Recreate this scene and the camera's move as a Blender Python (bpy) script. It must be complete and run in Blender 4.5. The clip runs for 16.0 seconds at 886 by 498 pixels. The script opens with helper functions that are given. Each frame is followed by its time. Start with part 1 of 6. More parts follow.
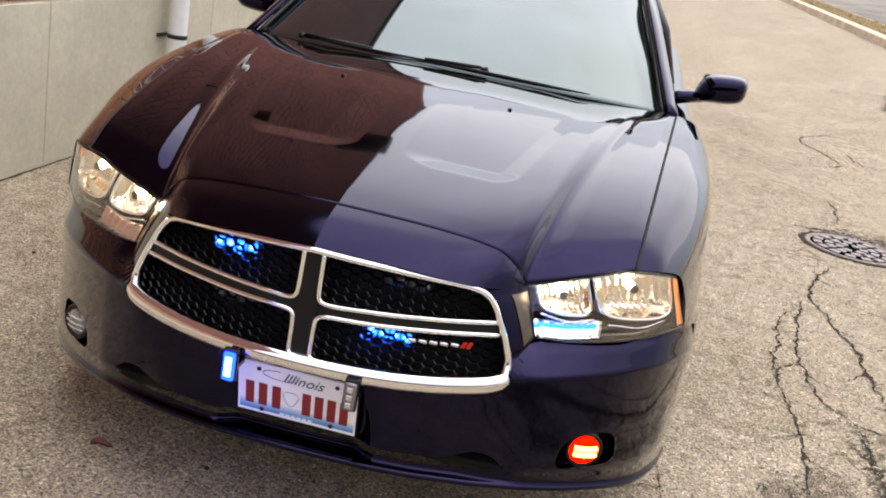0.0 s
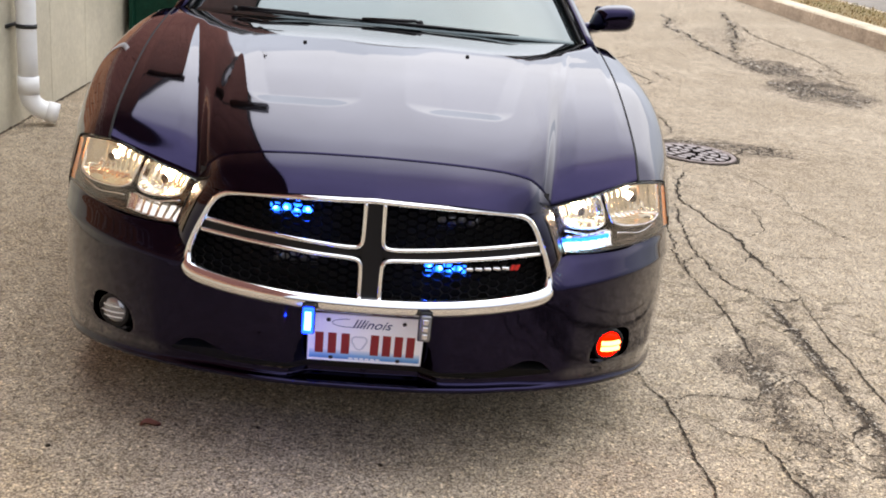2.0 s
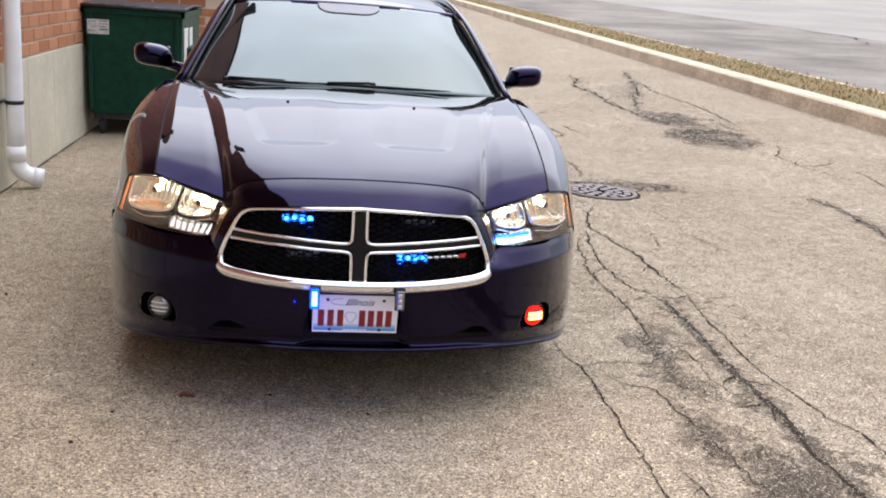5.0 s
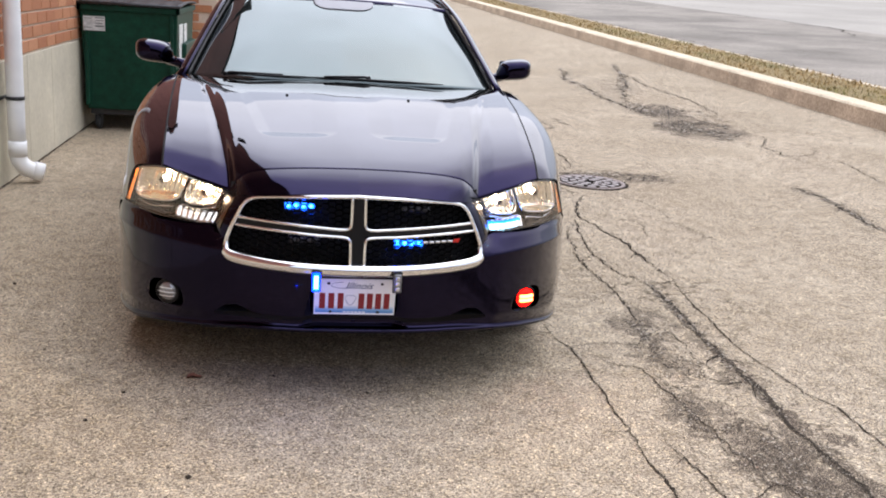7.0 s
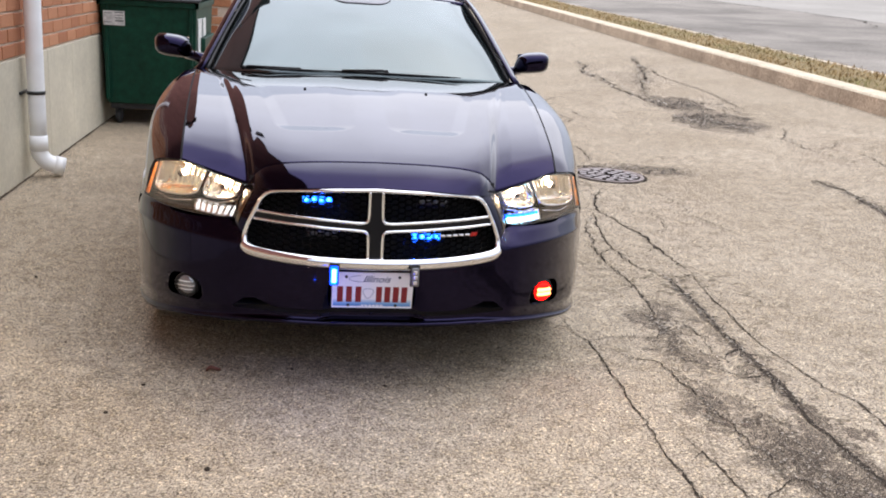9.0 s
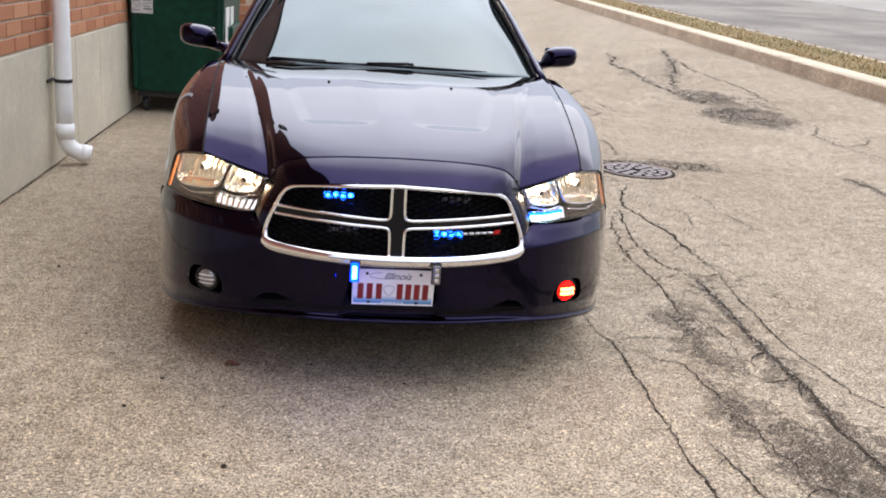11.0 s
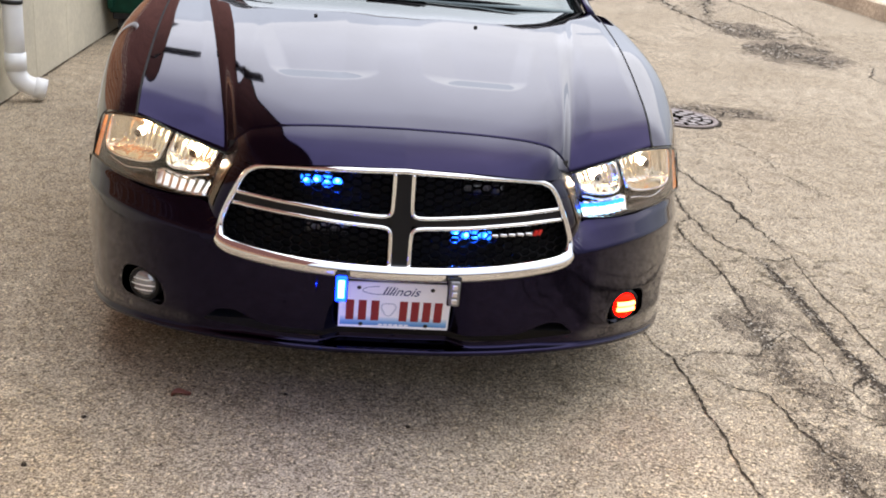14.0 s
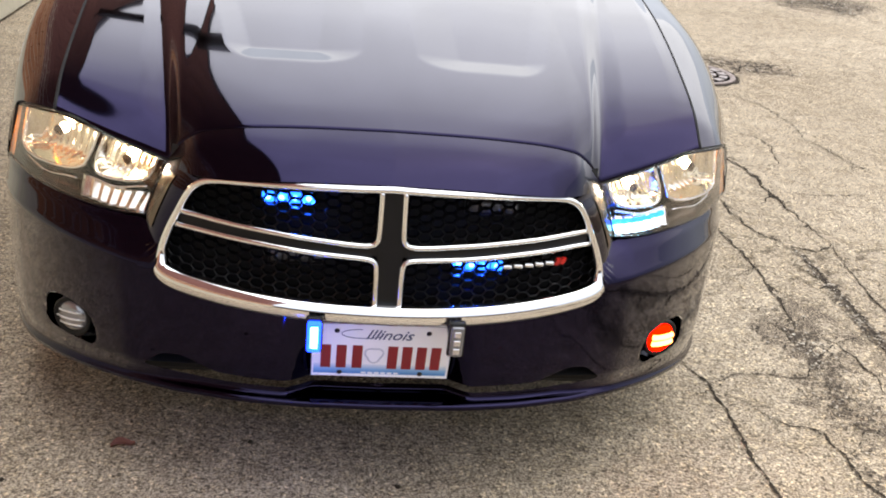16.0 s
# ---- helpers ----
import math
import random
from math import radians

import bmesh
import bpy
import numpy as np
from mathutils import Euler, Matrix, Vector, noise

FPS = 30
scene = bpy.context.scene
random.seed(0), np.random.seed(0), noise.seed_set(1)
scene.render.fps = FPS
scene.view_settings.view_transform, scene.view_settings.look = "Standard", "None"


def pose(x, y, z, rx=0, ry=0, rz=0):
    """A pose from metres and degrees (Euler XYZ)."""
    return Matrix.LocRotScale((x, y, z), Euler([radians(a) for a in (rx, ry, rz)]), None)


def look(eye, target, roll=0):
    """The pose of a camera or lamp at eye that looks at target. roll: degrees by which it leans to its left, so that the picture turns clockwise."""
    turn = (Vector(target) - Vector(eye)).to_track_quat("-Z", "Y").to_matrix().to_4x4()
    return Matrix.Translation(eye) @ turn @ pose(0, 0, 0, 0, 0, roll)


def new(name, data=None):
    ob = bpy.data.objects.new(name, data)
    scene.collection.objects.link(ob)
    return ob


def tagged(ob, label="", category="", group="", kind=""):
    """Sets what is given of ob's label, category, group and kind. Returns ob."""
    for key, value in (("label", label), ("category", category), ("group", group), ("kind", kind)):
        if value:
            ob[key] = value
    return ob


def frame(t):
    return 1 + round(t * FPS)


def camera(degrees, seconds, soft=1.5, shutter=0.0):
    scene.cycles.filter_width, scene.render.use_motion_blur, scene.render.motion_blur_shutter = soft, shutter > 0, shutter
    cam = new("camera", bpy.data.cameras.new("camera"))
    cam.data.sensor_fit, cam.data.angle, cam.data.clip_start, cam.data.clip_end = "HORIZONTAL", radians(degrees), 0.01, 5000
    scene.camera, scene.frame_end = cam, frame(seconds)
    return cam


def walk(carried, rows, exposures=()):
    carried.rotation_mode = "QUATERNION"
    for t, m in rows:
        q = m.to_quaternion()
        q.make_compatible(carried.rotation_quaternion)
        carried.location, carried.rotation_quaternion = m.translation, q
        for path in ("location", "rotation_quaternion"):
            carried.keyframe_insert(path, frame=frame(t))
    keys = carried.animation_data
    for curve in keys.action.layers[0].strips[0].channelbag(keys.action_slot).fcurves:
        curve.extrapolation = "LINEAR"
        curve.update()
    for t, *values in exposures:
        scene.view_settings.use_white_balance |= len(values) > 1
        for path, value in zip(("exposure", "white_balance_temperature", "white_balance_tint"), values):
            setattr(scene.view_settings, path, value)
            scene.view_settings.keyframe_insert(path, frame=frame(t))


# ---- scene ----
cam = camera(48.3, 16.0, soft=1.9)
PATH = [
    (0, (0.593, -2.128, 1.558), (0.321, -0.243, 0.948), 10.4),
    (0.5, (0.423, -2.152, 1.568), (0.289, -0.257, 0.943), 8.6),
    (1, (0.202, -2.228, 1.56), (0.294, -0.328, 0.94), 6.8),
    (1.5, (0.064, -2.359, 1.549), (0.251, -0.458, 0.956), 6.0),
    (2, (-0.009, -2.43, 1.508), (0.14, -0.541, 0.868), 5.8),
    (2.5, (-0.087, -2.613, 1.513), (0.053, -0.738, 0.831), 5.7),
    (3, (-0.138, -2.835, 1.54), (0.053, -0.961, 0.868), 5.7),
    (3.5, (-0.155, -3.022, 1.55), (0.066, -1.134, 0.927), 5.2),
    (4, (-0.162, -3.157, 1.551), (0.078, -1.25, 0.996), 4.6),
    (4.5, (-0.189, -3.287, 1.56), (0.079, -1.373, 1.048), 4.4),
    (5, (-0.211, -3.398, 1.558), (0.079, -1.484, 1.057), 4.1),
    (7.5, (-0.251, -3.583, 1.571), (0.057, -1.675, 1.057), 3.8),
    (8, (-0.248, -3.586, 1.572), (0.047, -1.677, 1.054), 3.6),
    (8.5, (-0.247, -3.582, 1.574), (0.036, -1.672, 1.051), 3.6),
    (9, (-0.246, -3.578, 1.57), (0.025, -1.668, 1.044), 3.5),
    (11.5, (-0.211, -3.476, 1.589), (-0.004, -1.567, 1.028), 4.1),
    (12, (-0.18, -3.362, 1.586), (0.018, -1.457, 1.009), 4.1),
    (12.5, (-0.199, -3.185, 1.578), (0.019, -1.292, 0.974), 4.5),
    (13, (-0.209, -2.969, 1.571), (0.025, -1.09, 0.929), 5.0),
    (13.5, (-0.187, -2.715, 1.541), (0.039, -0.844, 0.874), 5.3),
    (14, (-0.169, -2.499, 1.52), (0.047, -0.636, 0.825), 5.2),
    (14.5, (-0.2, -2.28, 1.522), (0.037, -0.438, 0.78), 5.7),
    (15, (-0.198, -2.123, 1.521), (0.045, -0.296, 0.746), 5.9),
    (15.5, (-0.161, -2.002, 1.527), (0.075, -0.184, 0.727), 5.7),
    (16, (-0.141, -1.909, 1.525), (0.102, -0.098, 0.711), 5.8),
]
walk(cam, [(t, look(eye, target, roll)) for t, eye, target, roll in PATH], exposures=[(0, 1.06, 7050, 11), (0.5, 1.18, 7000, 10), (1, 1.00, 6950, 10), (1.5, 0.90, 6900, 10), (2, 1.00, 6900, 10), (3, 1.04, 6800, 12), (4, 1.02, 6600, 12), (4.5, 0.92, 6550, 12), (5, 0.95, 6550, 12), (9, 0.94, 6550, 12), (11.5, 0.92, 6550, 12), (13, 1.01, 6650, 10), (14, 1.02, 6750, 10), (15, 0.90, 6900, 8), (15.5, 1.02, 7100, 8), (16, 1.15, 7000, 8)])

# ---- world, sun, exposure ----
SUN_ELEVATION, SUN_AZIMUTH = radians(66), radians(42)      # azimuth from +y towards +x
world = bpy.data.worlds.new("overcast_sky")
scene.world = world
world.use_nodes = True
wn, wl = world.node_tree.nodes, world.node_tree.links
wn.clear()
w_out = wn.new("ShaderNodeOutputWorld")
w_bg = wn.new("ShaderNodeBackground")
w_sky = wn.new("ShaderNodeTexSky")
w_sky.sky_type, w_sky.sun_disc = "NISHITA", False
w_sky.sun_elevation, w_sky.sun_rotation = SUN_ELEVATION, SUN_AZIMUTH
w_sky.dust_density, w_sky.air_density = 4.0, 1.0
w_scale = wn.new("ShaderNodeVectorMath")
w_scale.operation = "SCALE"
w_scale.inputs["Scale"].default_value = 0.075
w_coord = wn.new("ShaderNodeTexCoord")
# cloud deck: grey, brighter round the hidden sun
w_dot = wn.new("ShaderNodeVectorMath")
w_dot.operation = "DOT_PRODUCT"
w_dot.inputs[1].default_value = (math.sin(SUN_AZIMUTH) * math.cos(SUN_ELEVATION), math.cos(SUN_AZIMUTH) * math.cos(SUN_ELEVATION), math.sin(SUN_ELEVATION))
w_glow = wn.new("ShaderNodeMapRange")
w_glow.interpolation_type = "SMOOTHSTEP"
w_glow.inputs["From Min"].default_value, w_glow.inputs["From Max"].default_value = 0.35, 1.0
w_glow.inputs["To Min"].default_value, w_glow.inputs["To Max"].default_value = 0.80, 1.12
w_noise = wn.new("ShaderNodeTexNoise")
w_noise.inputs["Scale"].default_value, w_noise.inputs["Detail"].default_value = 3.0, 6.0
w_ramp = wn.new("ShaderNodeMapRange")
w_ramp.inputs["From Min"].default_value, w_ramp.inputs["From Max"].default_value = 0.3, 0.7
w_ramp.inputs["To Min"].default_value, w_ramp.inputs["To Max"].default_value = 0.8, 1.15
w_mul = wn.new("ShaderNodeMath")
w_mul.operation = "MULTIPLY"
w_cloud = wn.new("ShaderNodeVectorMath")
w_cloud.operation = "SCALE"
w_cloud.inputs[0].default_value = (0.90, 0.97, 1.14)
w_add = wn.new("ShaderNodeMix")
w_add.data_type = "RGBA"
w_add.inputs["Factor"].default_value = 0.8
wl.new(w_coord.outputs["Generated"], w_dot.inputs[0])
wl.new(w_coord.outputs["Generated"], w_noise.inputs["Vector"])
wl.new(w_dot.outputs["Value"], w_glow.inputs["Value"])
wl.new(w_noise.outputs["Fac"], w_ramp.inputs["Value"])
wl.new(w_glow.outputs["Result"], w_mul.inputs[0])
wl.new(w_ramp.outputs["Result"], w_mul.inputs[1])
# an overcast sky pales from the horizon up to the zenith
w_split = wn.new("ShaderNodeSeparateXYZ")
w_rise = wn.new("ShaderNodeMapRange")
w_rise.inputs["To Min"].default_value, w_rise.inputs["To Max"].default_value = 0.42, 1.75
w_high = wn.new("ShaderNodeMath")
w_high.operation = "MULTIPLY"
wl.new(w_coord.outputs["Generated"], w_split.inputs[0])
wl.new(w_split.outputs["Z"], w_rise.inputs["Value"])
wl.new(w_mul.outputs["Value"], w_high.inputs[0])
wl.new(w_rise.outputs["Result"], w_high.inputs[1])
wl.new(w_high.outputs["Value"], w_cloud.inputs["Scale"])
wl.new(w_sky.outputs["Color"], w_scale.inputs[0])
wl.new(w_scale.outputs["Vector"], w_add.inputs["A"])
wl.new(w_cloud.outputs["Vector"], w_add.inputs["B"])
wl.new(w_add.outputs["Result"], w_bg.inputs["Color"])
w_bg.inputs["Strength"].default_value = 1.0
wl.new(w_bg.outputs["Background"], w_out.inputs["Surface"])

sun = new("sun", bpy.data.lights.new("sun", "SUN"))
sun.data.energy, sun.data.angle, sun.data.color = 0.5, radians(100), (1.0, 0.91, 0.78)
sun.rotation_euler = (radians(90) - SUN_ELEVATION, 0, math.pi - SUN_AZIMUTH)


# ---- materials ----
def material(name, color, rough=0.5, metal=0.0, **more):
    m = bpy.data.materials.new(name)
    m.use_nodes = True
    b = m.node_tree.nodes["Principled BSDF"]
    b.inputs["Base Color"].default_value = (*color, 1)
    b.inputs["Roughness"].default_value = rough
    b.inputs["Metallic"].default_value = metal
    for key, value in more.items():
        b.inputs[key.replace("_", " ")].default_value = value
    return m


def texture_noise(m, scale, detail=4.0, rough=0.55):
    n = m.node_tree.nodes.new("ShaderNodeTexNoise")
    n.inputs["Scale"].default_value, n.inputs["Detail"].default_value, n.inputs["Roughness"].default_value = scale, detail, rough
    c = m.node_tree.nodes.new("ShaderNodeTexCoord")
    m.node_tree.links.new(c.outputs["Object"], n.inputs["Vector"])
    return n


def ramp(m, source, stops):
    r = m.node_tree.nodes.new("ShaderNodeValToRGB")
    while len(r.color_ramp.elements) < len(stops):
        r.color_ramp.elements.new(0.5)
    for e, (p, c) in zip(r.color_ramp.elements, stops):
        e.position, e.color = p, (*c, 1)
    m.node_tree.links.new(source, r.inputs["Fac"])
    return r


def mix(m, kind, a, b, factor=1.0):
    n = m.node_tree.nodes.new("ShaderNodeMix")
    n.data_type, n.blend_type = "RGBA", kind
    for value, key in ((factor, "Factor"), (a, "A"), (b, "B")):
        if hasattr(value, "is_linked"):
            m.node_tree.links.new(value, n.inputs[key])
        elif key == "Factor":
            n.inputs["Factor"].default_value = value
        else:
            n.inputs[key].default_value = (*value, 1)
    return n.outputs["Result"]


def bump(m, source, strength, distance=0.01):
    n = m.node_tree.nodes.new("ShaderNodeBump")
    n.inputs["Strength"].default_value, n.inputs["Distance"].default_value = strength, distance
    m.node_tree.links.new(source, n.inputs["Height"])
    m.node_tree.links.new(n.outputs["Normal"], m.node_tree.nodes["Principled BSDF"].inputs["Normal"])
    return n


def into(m, source, key):
    m.node_tree.links.new(source, m.node_tree.nodes["Principled BSDF"].inputs[key])


def speckled(name, dark, light, scale, rough=0.8, bump_strength=0.3, stain=0.0, stain_scale=1.5):
    """A rough surface with grain at one scale and broad stains at another."""
    m = material(name, light, rough)
    grain = texture_noise(m, scale, 3.0, 0.7)
    color = ramp(m, grain.outputs["Fac"], [(0.32, dark), (0.68, light)]).outputs["Color"]
    if stain:
        broad = texture_noise(m, stain_scale, 5.0, 0.6)
        shade = ramp(m, broad.outputs["Fac"], [(0.3, (1 - stain,) * 3), (0.65, (1, 1, 1))]).outputs["Color"]
        color = mix(m, "MULTIPLY", color, shade)
    into(m, color, "Base Color")
    bump(m, grain.outputs["Fac"], bump_strength, 0.004)
    if rough > 0.8:
        m.node_tree.nodes["Principled BSDF"].inputs["Specular IOR Level"].default_value = 0.12
    return m


def glowing(name, color, strength):
    return material(name, color, 0.4, Specular_IOR_Level=0.1, Emission_Color=(*color, 1), Emission_Strength=strength)


def car_paint():
    m = material("midnight_plum_paint", (0.017, 0.0145, 0.034), 0.06, 1.0, Coat_Weight=1.0, Coat_Roughness=0.015, Coat_IOR=1.52)
    flake = texture_noise(m, 900.0, 1.0)
    color = ramp(m, flake.outputs["Fac"], [(0.35, (0.0142, 0.0122, 0.0290)), (0.75, (0.0197, 0.0170, 0.0405))]).outputs["Color"]
    into(m, color, "Base Color")
    dust = texture_noise(m, 6.0, 5.0)
    coat = ramp(m, dust.outputs["Fac"], [(0.3, (0.008,) * 3), (0.8, (0.03,) * 3)]).outputs["Color"]
    into(m, coat, "Coat Roughness")
    facing = m.node_tree.nodes.new("ShaderNodeLayerWeight")
    facing.inputs["Blend"].default_value = 0.5
    gloss = m.node_tree.nodes.new("ShaderNodeMapRange")
    gloss.inputs["From Min"].default_value, gloss.inputs["From Max"].default_value = 0.36, 0.66
    gloss.inputs["To Min"].default_value, gloss.inputs["To Max"].default_value = 0.03, 0.92
    m.node_tree.links.new(facing.outputs["Facing"], gloss.inputs["Value"])
    into(m, gloss.outputs["Result"], "Coat Weight")
    return m


PAINT = car_paint()
CHROME = material("bright_chrome", (0.86, 0.865, 0.87), 0.06, 1.0)
BLACK = material("black_plastic", (0.006, 0.006, 0.007), 0.35, Specular_IOR_Level=0.25)
GLOSS_BLACK = material("gloss_black_plastic", (0.006, 0.006, 0.007), 0.15)
MESH_BLACK = material("satin_black_mesh", (0.003, 0.003, 0.004), 0.24, 0.0, Specular_IOR_Level=0.4)
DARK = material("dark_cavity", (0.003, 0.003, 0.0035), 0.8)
RUBBER = speckled("tyre_rubber", (0.010, 0.010, 0.010), (0.03, 0.03, 0.03), 60, 0.75, 0.2)
STEEL = speckled("painted_steel_rim", (0.10, 0.10, 0.11), (0.22, 0.22, 0.23), 30, 0.35, 0.05)
REFLECTOR = material("lamp_reflector", (0.93, 0.87, 0.75), 0.07, 1.0)
BEZEL = material("lamp_bezel", (0.17, 0.13, 0.10), 0.12, 1.0)
LENS = material("clear_lens", (1, 1, 1), 0.01, 0.0, Transmission_Weight=1.0, IOR=1.45)
AMBER = material("amber_lens", (0.85, 0.27, 0.05), 0.15, 0.0, Coat_Weight=0.6)
HALOGEN = glowing("halogen_light", (1.0, 0.82, 0.58), 1500.0)
BLUE_LIGHT = glowing("blue_strobe_light", (0.004, 0.055, 1.0), 70.0)
BLUE_LENS = glowing("blue_strobe_lens", (0.010, 0.14, 1.0), 2.6)
PLATE_STROBE = glowing("plate_strobe_light", (0.0, 0.020, 1.0), 9.0)
BLUE_CORE = glowing("blue_strobe_core", (0.07, 0.34, 1.0), 9.0)
LED_CORE = glowing("led_strip_core", (0.22, 0.70, 1.0), 5.0)
CYAN_LIGHT = glowing("blue_white_led", (0.0, 0.06, 1.0), 5.0)
RED_LIGHT = glowing("red_strobe_light", (1.0, 0.002, 0.001), 9.0)
RED_CORE = glowing("red_strobe_core", (1.0, 0.20, 0.05), 9.0)
FOG_GLASS = material("fog_lamp_glass", (0.30, 0.30, 0.31), 0.18, 0.7)
FOG_RIB = material("fog_lamp_rib", (0.75, 0.75, 0.74), 0.25, 0.3)
LED_OFF = material("unlit_led", (0.20, 0.20, 0.21), 0.2, 0.6)
GLASS = material("window_glass", (0.014, 0.017, 0.017), 0.012, 0.0, Transmission_Weight=0.2, IOR=1.95, Coat_Weight=0.5, Coat_IOR=1.65, Coat_Roughness=0.01, Coat_Tint=(0.86, 0.98, 1.0, 1.0), Specular_Tint=(0.80, 0.97, 0.95, 1.0))
# this grey holds the sky reflection that lies over the mirror mount
MOUNT_VEILED = material("reflection_veiled_grey", (0.22, 0.22, 0.24), 0.2)
INTERIOR = speckled("dark_cloth_interior", (0.012, 0.012, 0.013), (0.03, 0.03, 0.032), 120, 0.8, 0.2)
PLATE_WHITE = material("plate_white", (0.88, 0.88, 0.84), 0.35)
PLATE_RED = material("plate_dark_red", (0.24, 0.012, 0.016), 0.4)
PLATE_NAVY = material("plate_navy", (0.03, 0.05, 0.12), 0.4)
PLATE_GREY = material("plate_grey_print", (0.55, 0.57, 0.57), 0.4)
BADGE = material("silver_badge", (0.6, 0.6, 0.62), 0.25, 0.9)
BADGE_RED = material("red_badge", (0.55, 0.02, 0.015), 0.3)
PVC = speckled("white_plastic_pipe", (0.86, 0.86, 0.84), (0.92, 0.92, 0.90), 5, 0.4, 0.03, 0.06, 3.0)
IRON = speckled("weathered_cast_iron", (0.14, 0.105, 0.09), (0.30, 0.24, 0.21), 45, 0.6, 0.4)
GREEN = speckled("dark_green_enamel", (0.002, 0.032, 0.018), (0.004, 0.055, 0.032), 14, 0.5, 0.08, 0.35, 2.0)
LID = speckled("black_plastic_lid", (0.012, 0.012, 0.014), (0.035, 0.035, 0.04), 25, 0.55, 0.15)
LABEL = speckled("worn_white_label", (0.45, 0.46, 0.44), (0.75, 0.76, 0.74), 20, 0.5, 0.02)
LABEL_INK = material("label_ink", (0.12, 0.14, 0.13), 0.6)
FOUNDATION = speckled("poured_concrete", (0.58, 0.53, 0.41), (0.67, 0.615, 0.48), 26, 0.85, 0.15, 0.26, 1.1)
MORTAR = speckled("pale_mortar", (0.55, 0.44, 0.34), (0.70, 0.60, 0.48), 60, 0.9, 0.3)
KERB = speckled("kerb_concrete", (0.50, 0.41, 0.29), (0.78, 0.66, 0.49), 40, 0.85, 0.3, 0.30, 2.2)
# the kerb face's shade is put into this browner colour, with some grime
KERB_FACE_SHADED = speckled("grimy_shaded_kerb_concrete", (0.36, 0.26, 0.18), (0.68, 0.53, 0.38), 34, 0.9, 0.3, 0.35, 1.6)
CRACK = speckled("crack_dirt", (0.009, 0.007, 0.005), (0.070, 0.055, 0.040), 130, 0.95, 0.3)
PIT = speckled("broken_asphalt", (0.022, 0.017, 0.013), (0.14, 0.112, 0.085), 90, 0.95, 0.3)
STONE = speckled("pale_aggregate", (0.22, 0.19, 0.15), (0.62, 0.55, 0.45), 40, 0.85, 0.1)
LEAF = material("dry_leaf", (0.16, 0.055, 0.035), 0.7)
STRAP = material("black_strap", (0.012, 0.012, 0.012), 0.5)
DARK_METAL = material("dark_bronze_metal", (0.02, 0.018, 0.016), 0.45, 0.5)


def brick_piece():
    m = material("red_brick", (0.42, 0.17, 0.09), 0.85)
    info = m.node_tree.nodes.new("ShaderNodeObjectInfo")
    color = ramp(m, info.outputs["Random"], [(0.0, (0.40, 0.155, 0.07)), (0.5, (0.47, 0.20, 0.095)), (1.0, (0.56, 0.265, 0.135))]).outputs["Color"]
    grain = texture_noise(m, 70, 4.0, 0.7)
    shade = ramp(m, grain.outputs["Fac"], [(0.3, (0.7, 0.68, 0.66)), (0.7, (1.05, 1.05, 1.05))]).outputs["Color"]
    into(m, mix(m, "MULTIPLY", color, shade), "Base Color")
    bump(m, grain.outputs["Fac"], 0.35, 0.003)
    return m


def brick_joined():
    m = material("red_brick_upper", (0.42, 0.17, 0.09), 0.85)
    g = m.node_tree.nodes.new("ShaderNodeNewGeometry")
    color = ramp(m, g.outputs["Random Per Island"], [(0.0, (0.40, 0.155, 0.07)), (0.5, (0.47, 0.20, 0.095)), (1.0, (0.56, 0.265, 0.135))]).outputs["Color"]
    grain = texture_noise(m, 70, 4.0, 0.7)
    shade = ramp(m, grain.outputs["Fac"], [(0.3, (0.7, 0.68, 0.66)), (0.7, (1.05, 1.05, 1.05))]).outputs["Color"]
    into(m, mix(m, "MULTIPLY", color, shade), "Base Color")
    return m


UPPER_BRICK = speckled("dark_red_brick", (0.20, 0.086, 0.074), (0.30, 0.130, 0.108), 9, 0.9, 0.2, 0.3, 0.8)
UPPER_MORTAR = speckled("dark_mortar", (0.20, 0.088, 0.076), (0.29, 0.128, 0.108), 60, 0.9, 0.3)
LOT_PALE = speckled("far_concrete", (0.30, 0.275, 0.24), (0.40, 0.37, 0.32), 22, 0.9, 0.2, 0.25, 0.15)
REFLECTED_DARK = speckled("dark_brown_wall", (0.05, 0.03, 0.024), (0.11, 0.065, 0.05), 12, 0.9, 0.3, 0.4, 0.6)
BRICK, BRICK_JOINED = brick_piece(), brick_joined()


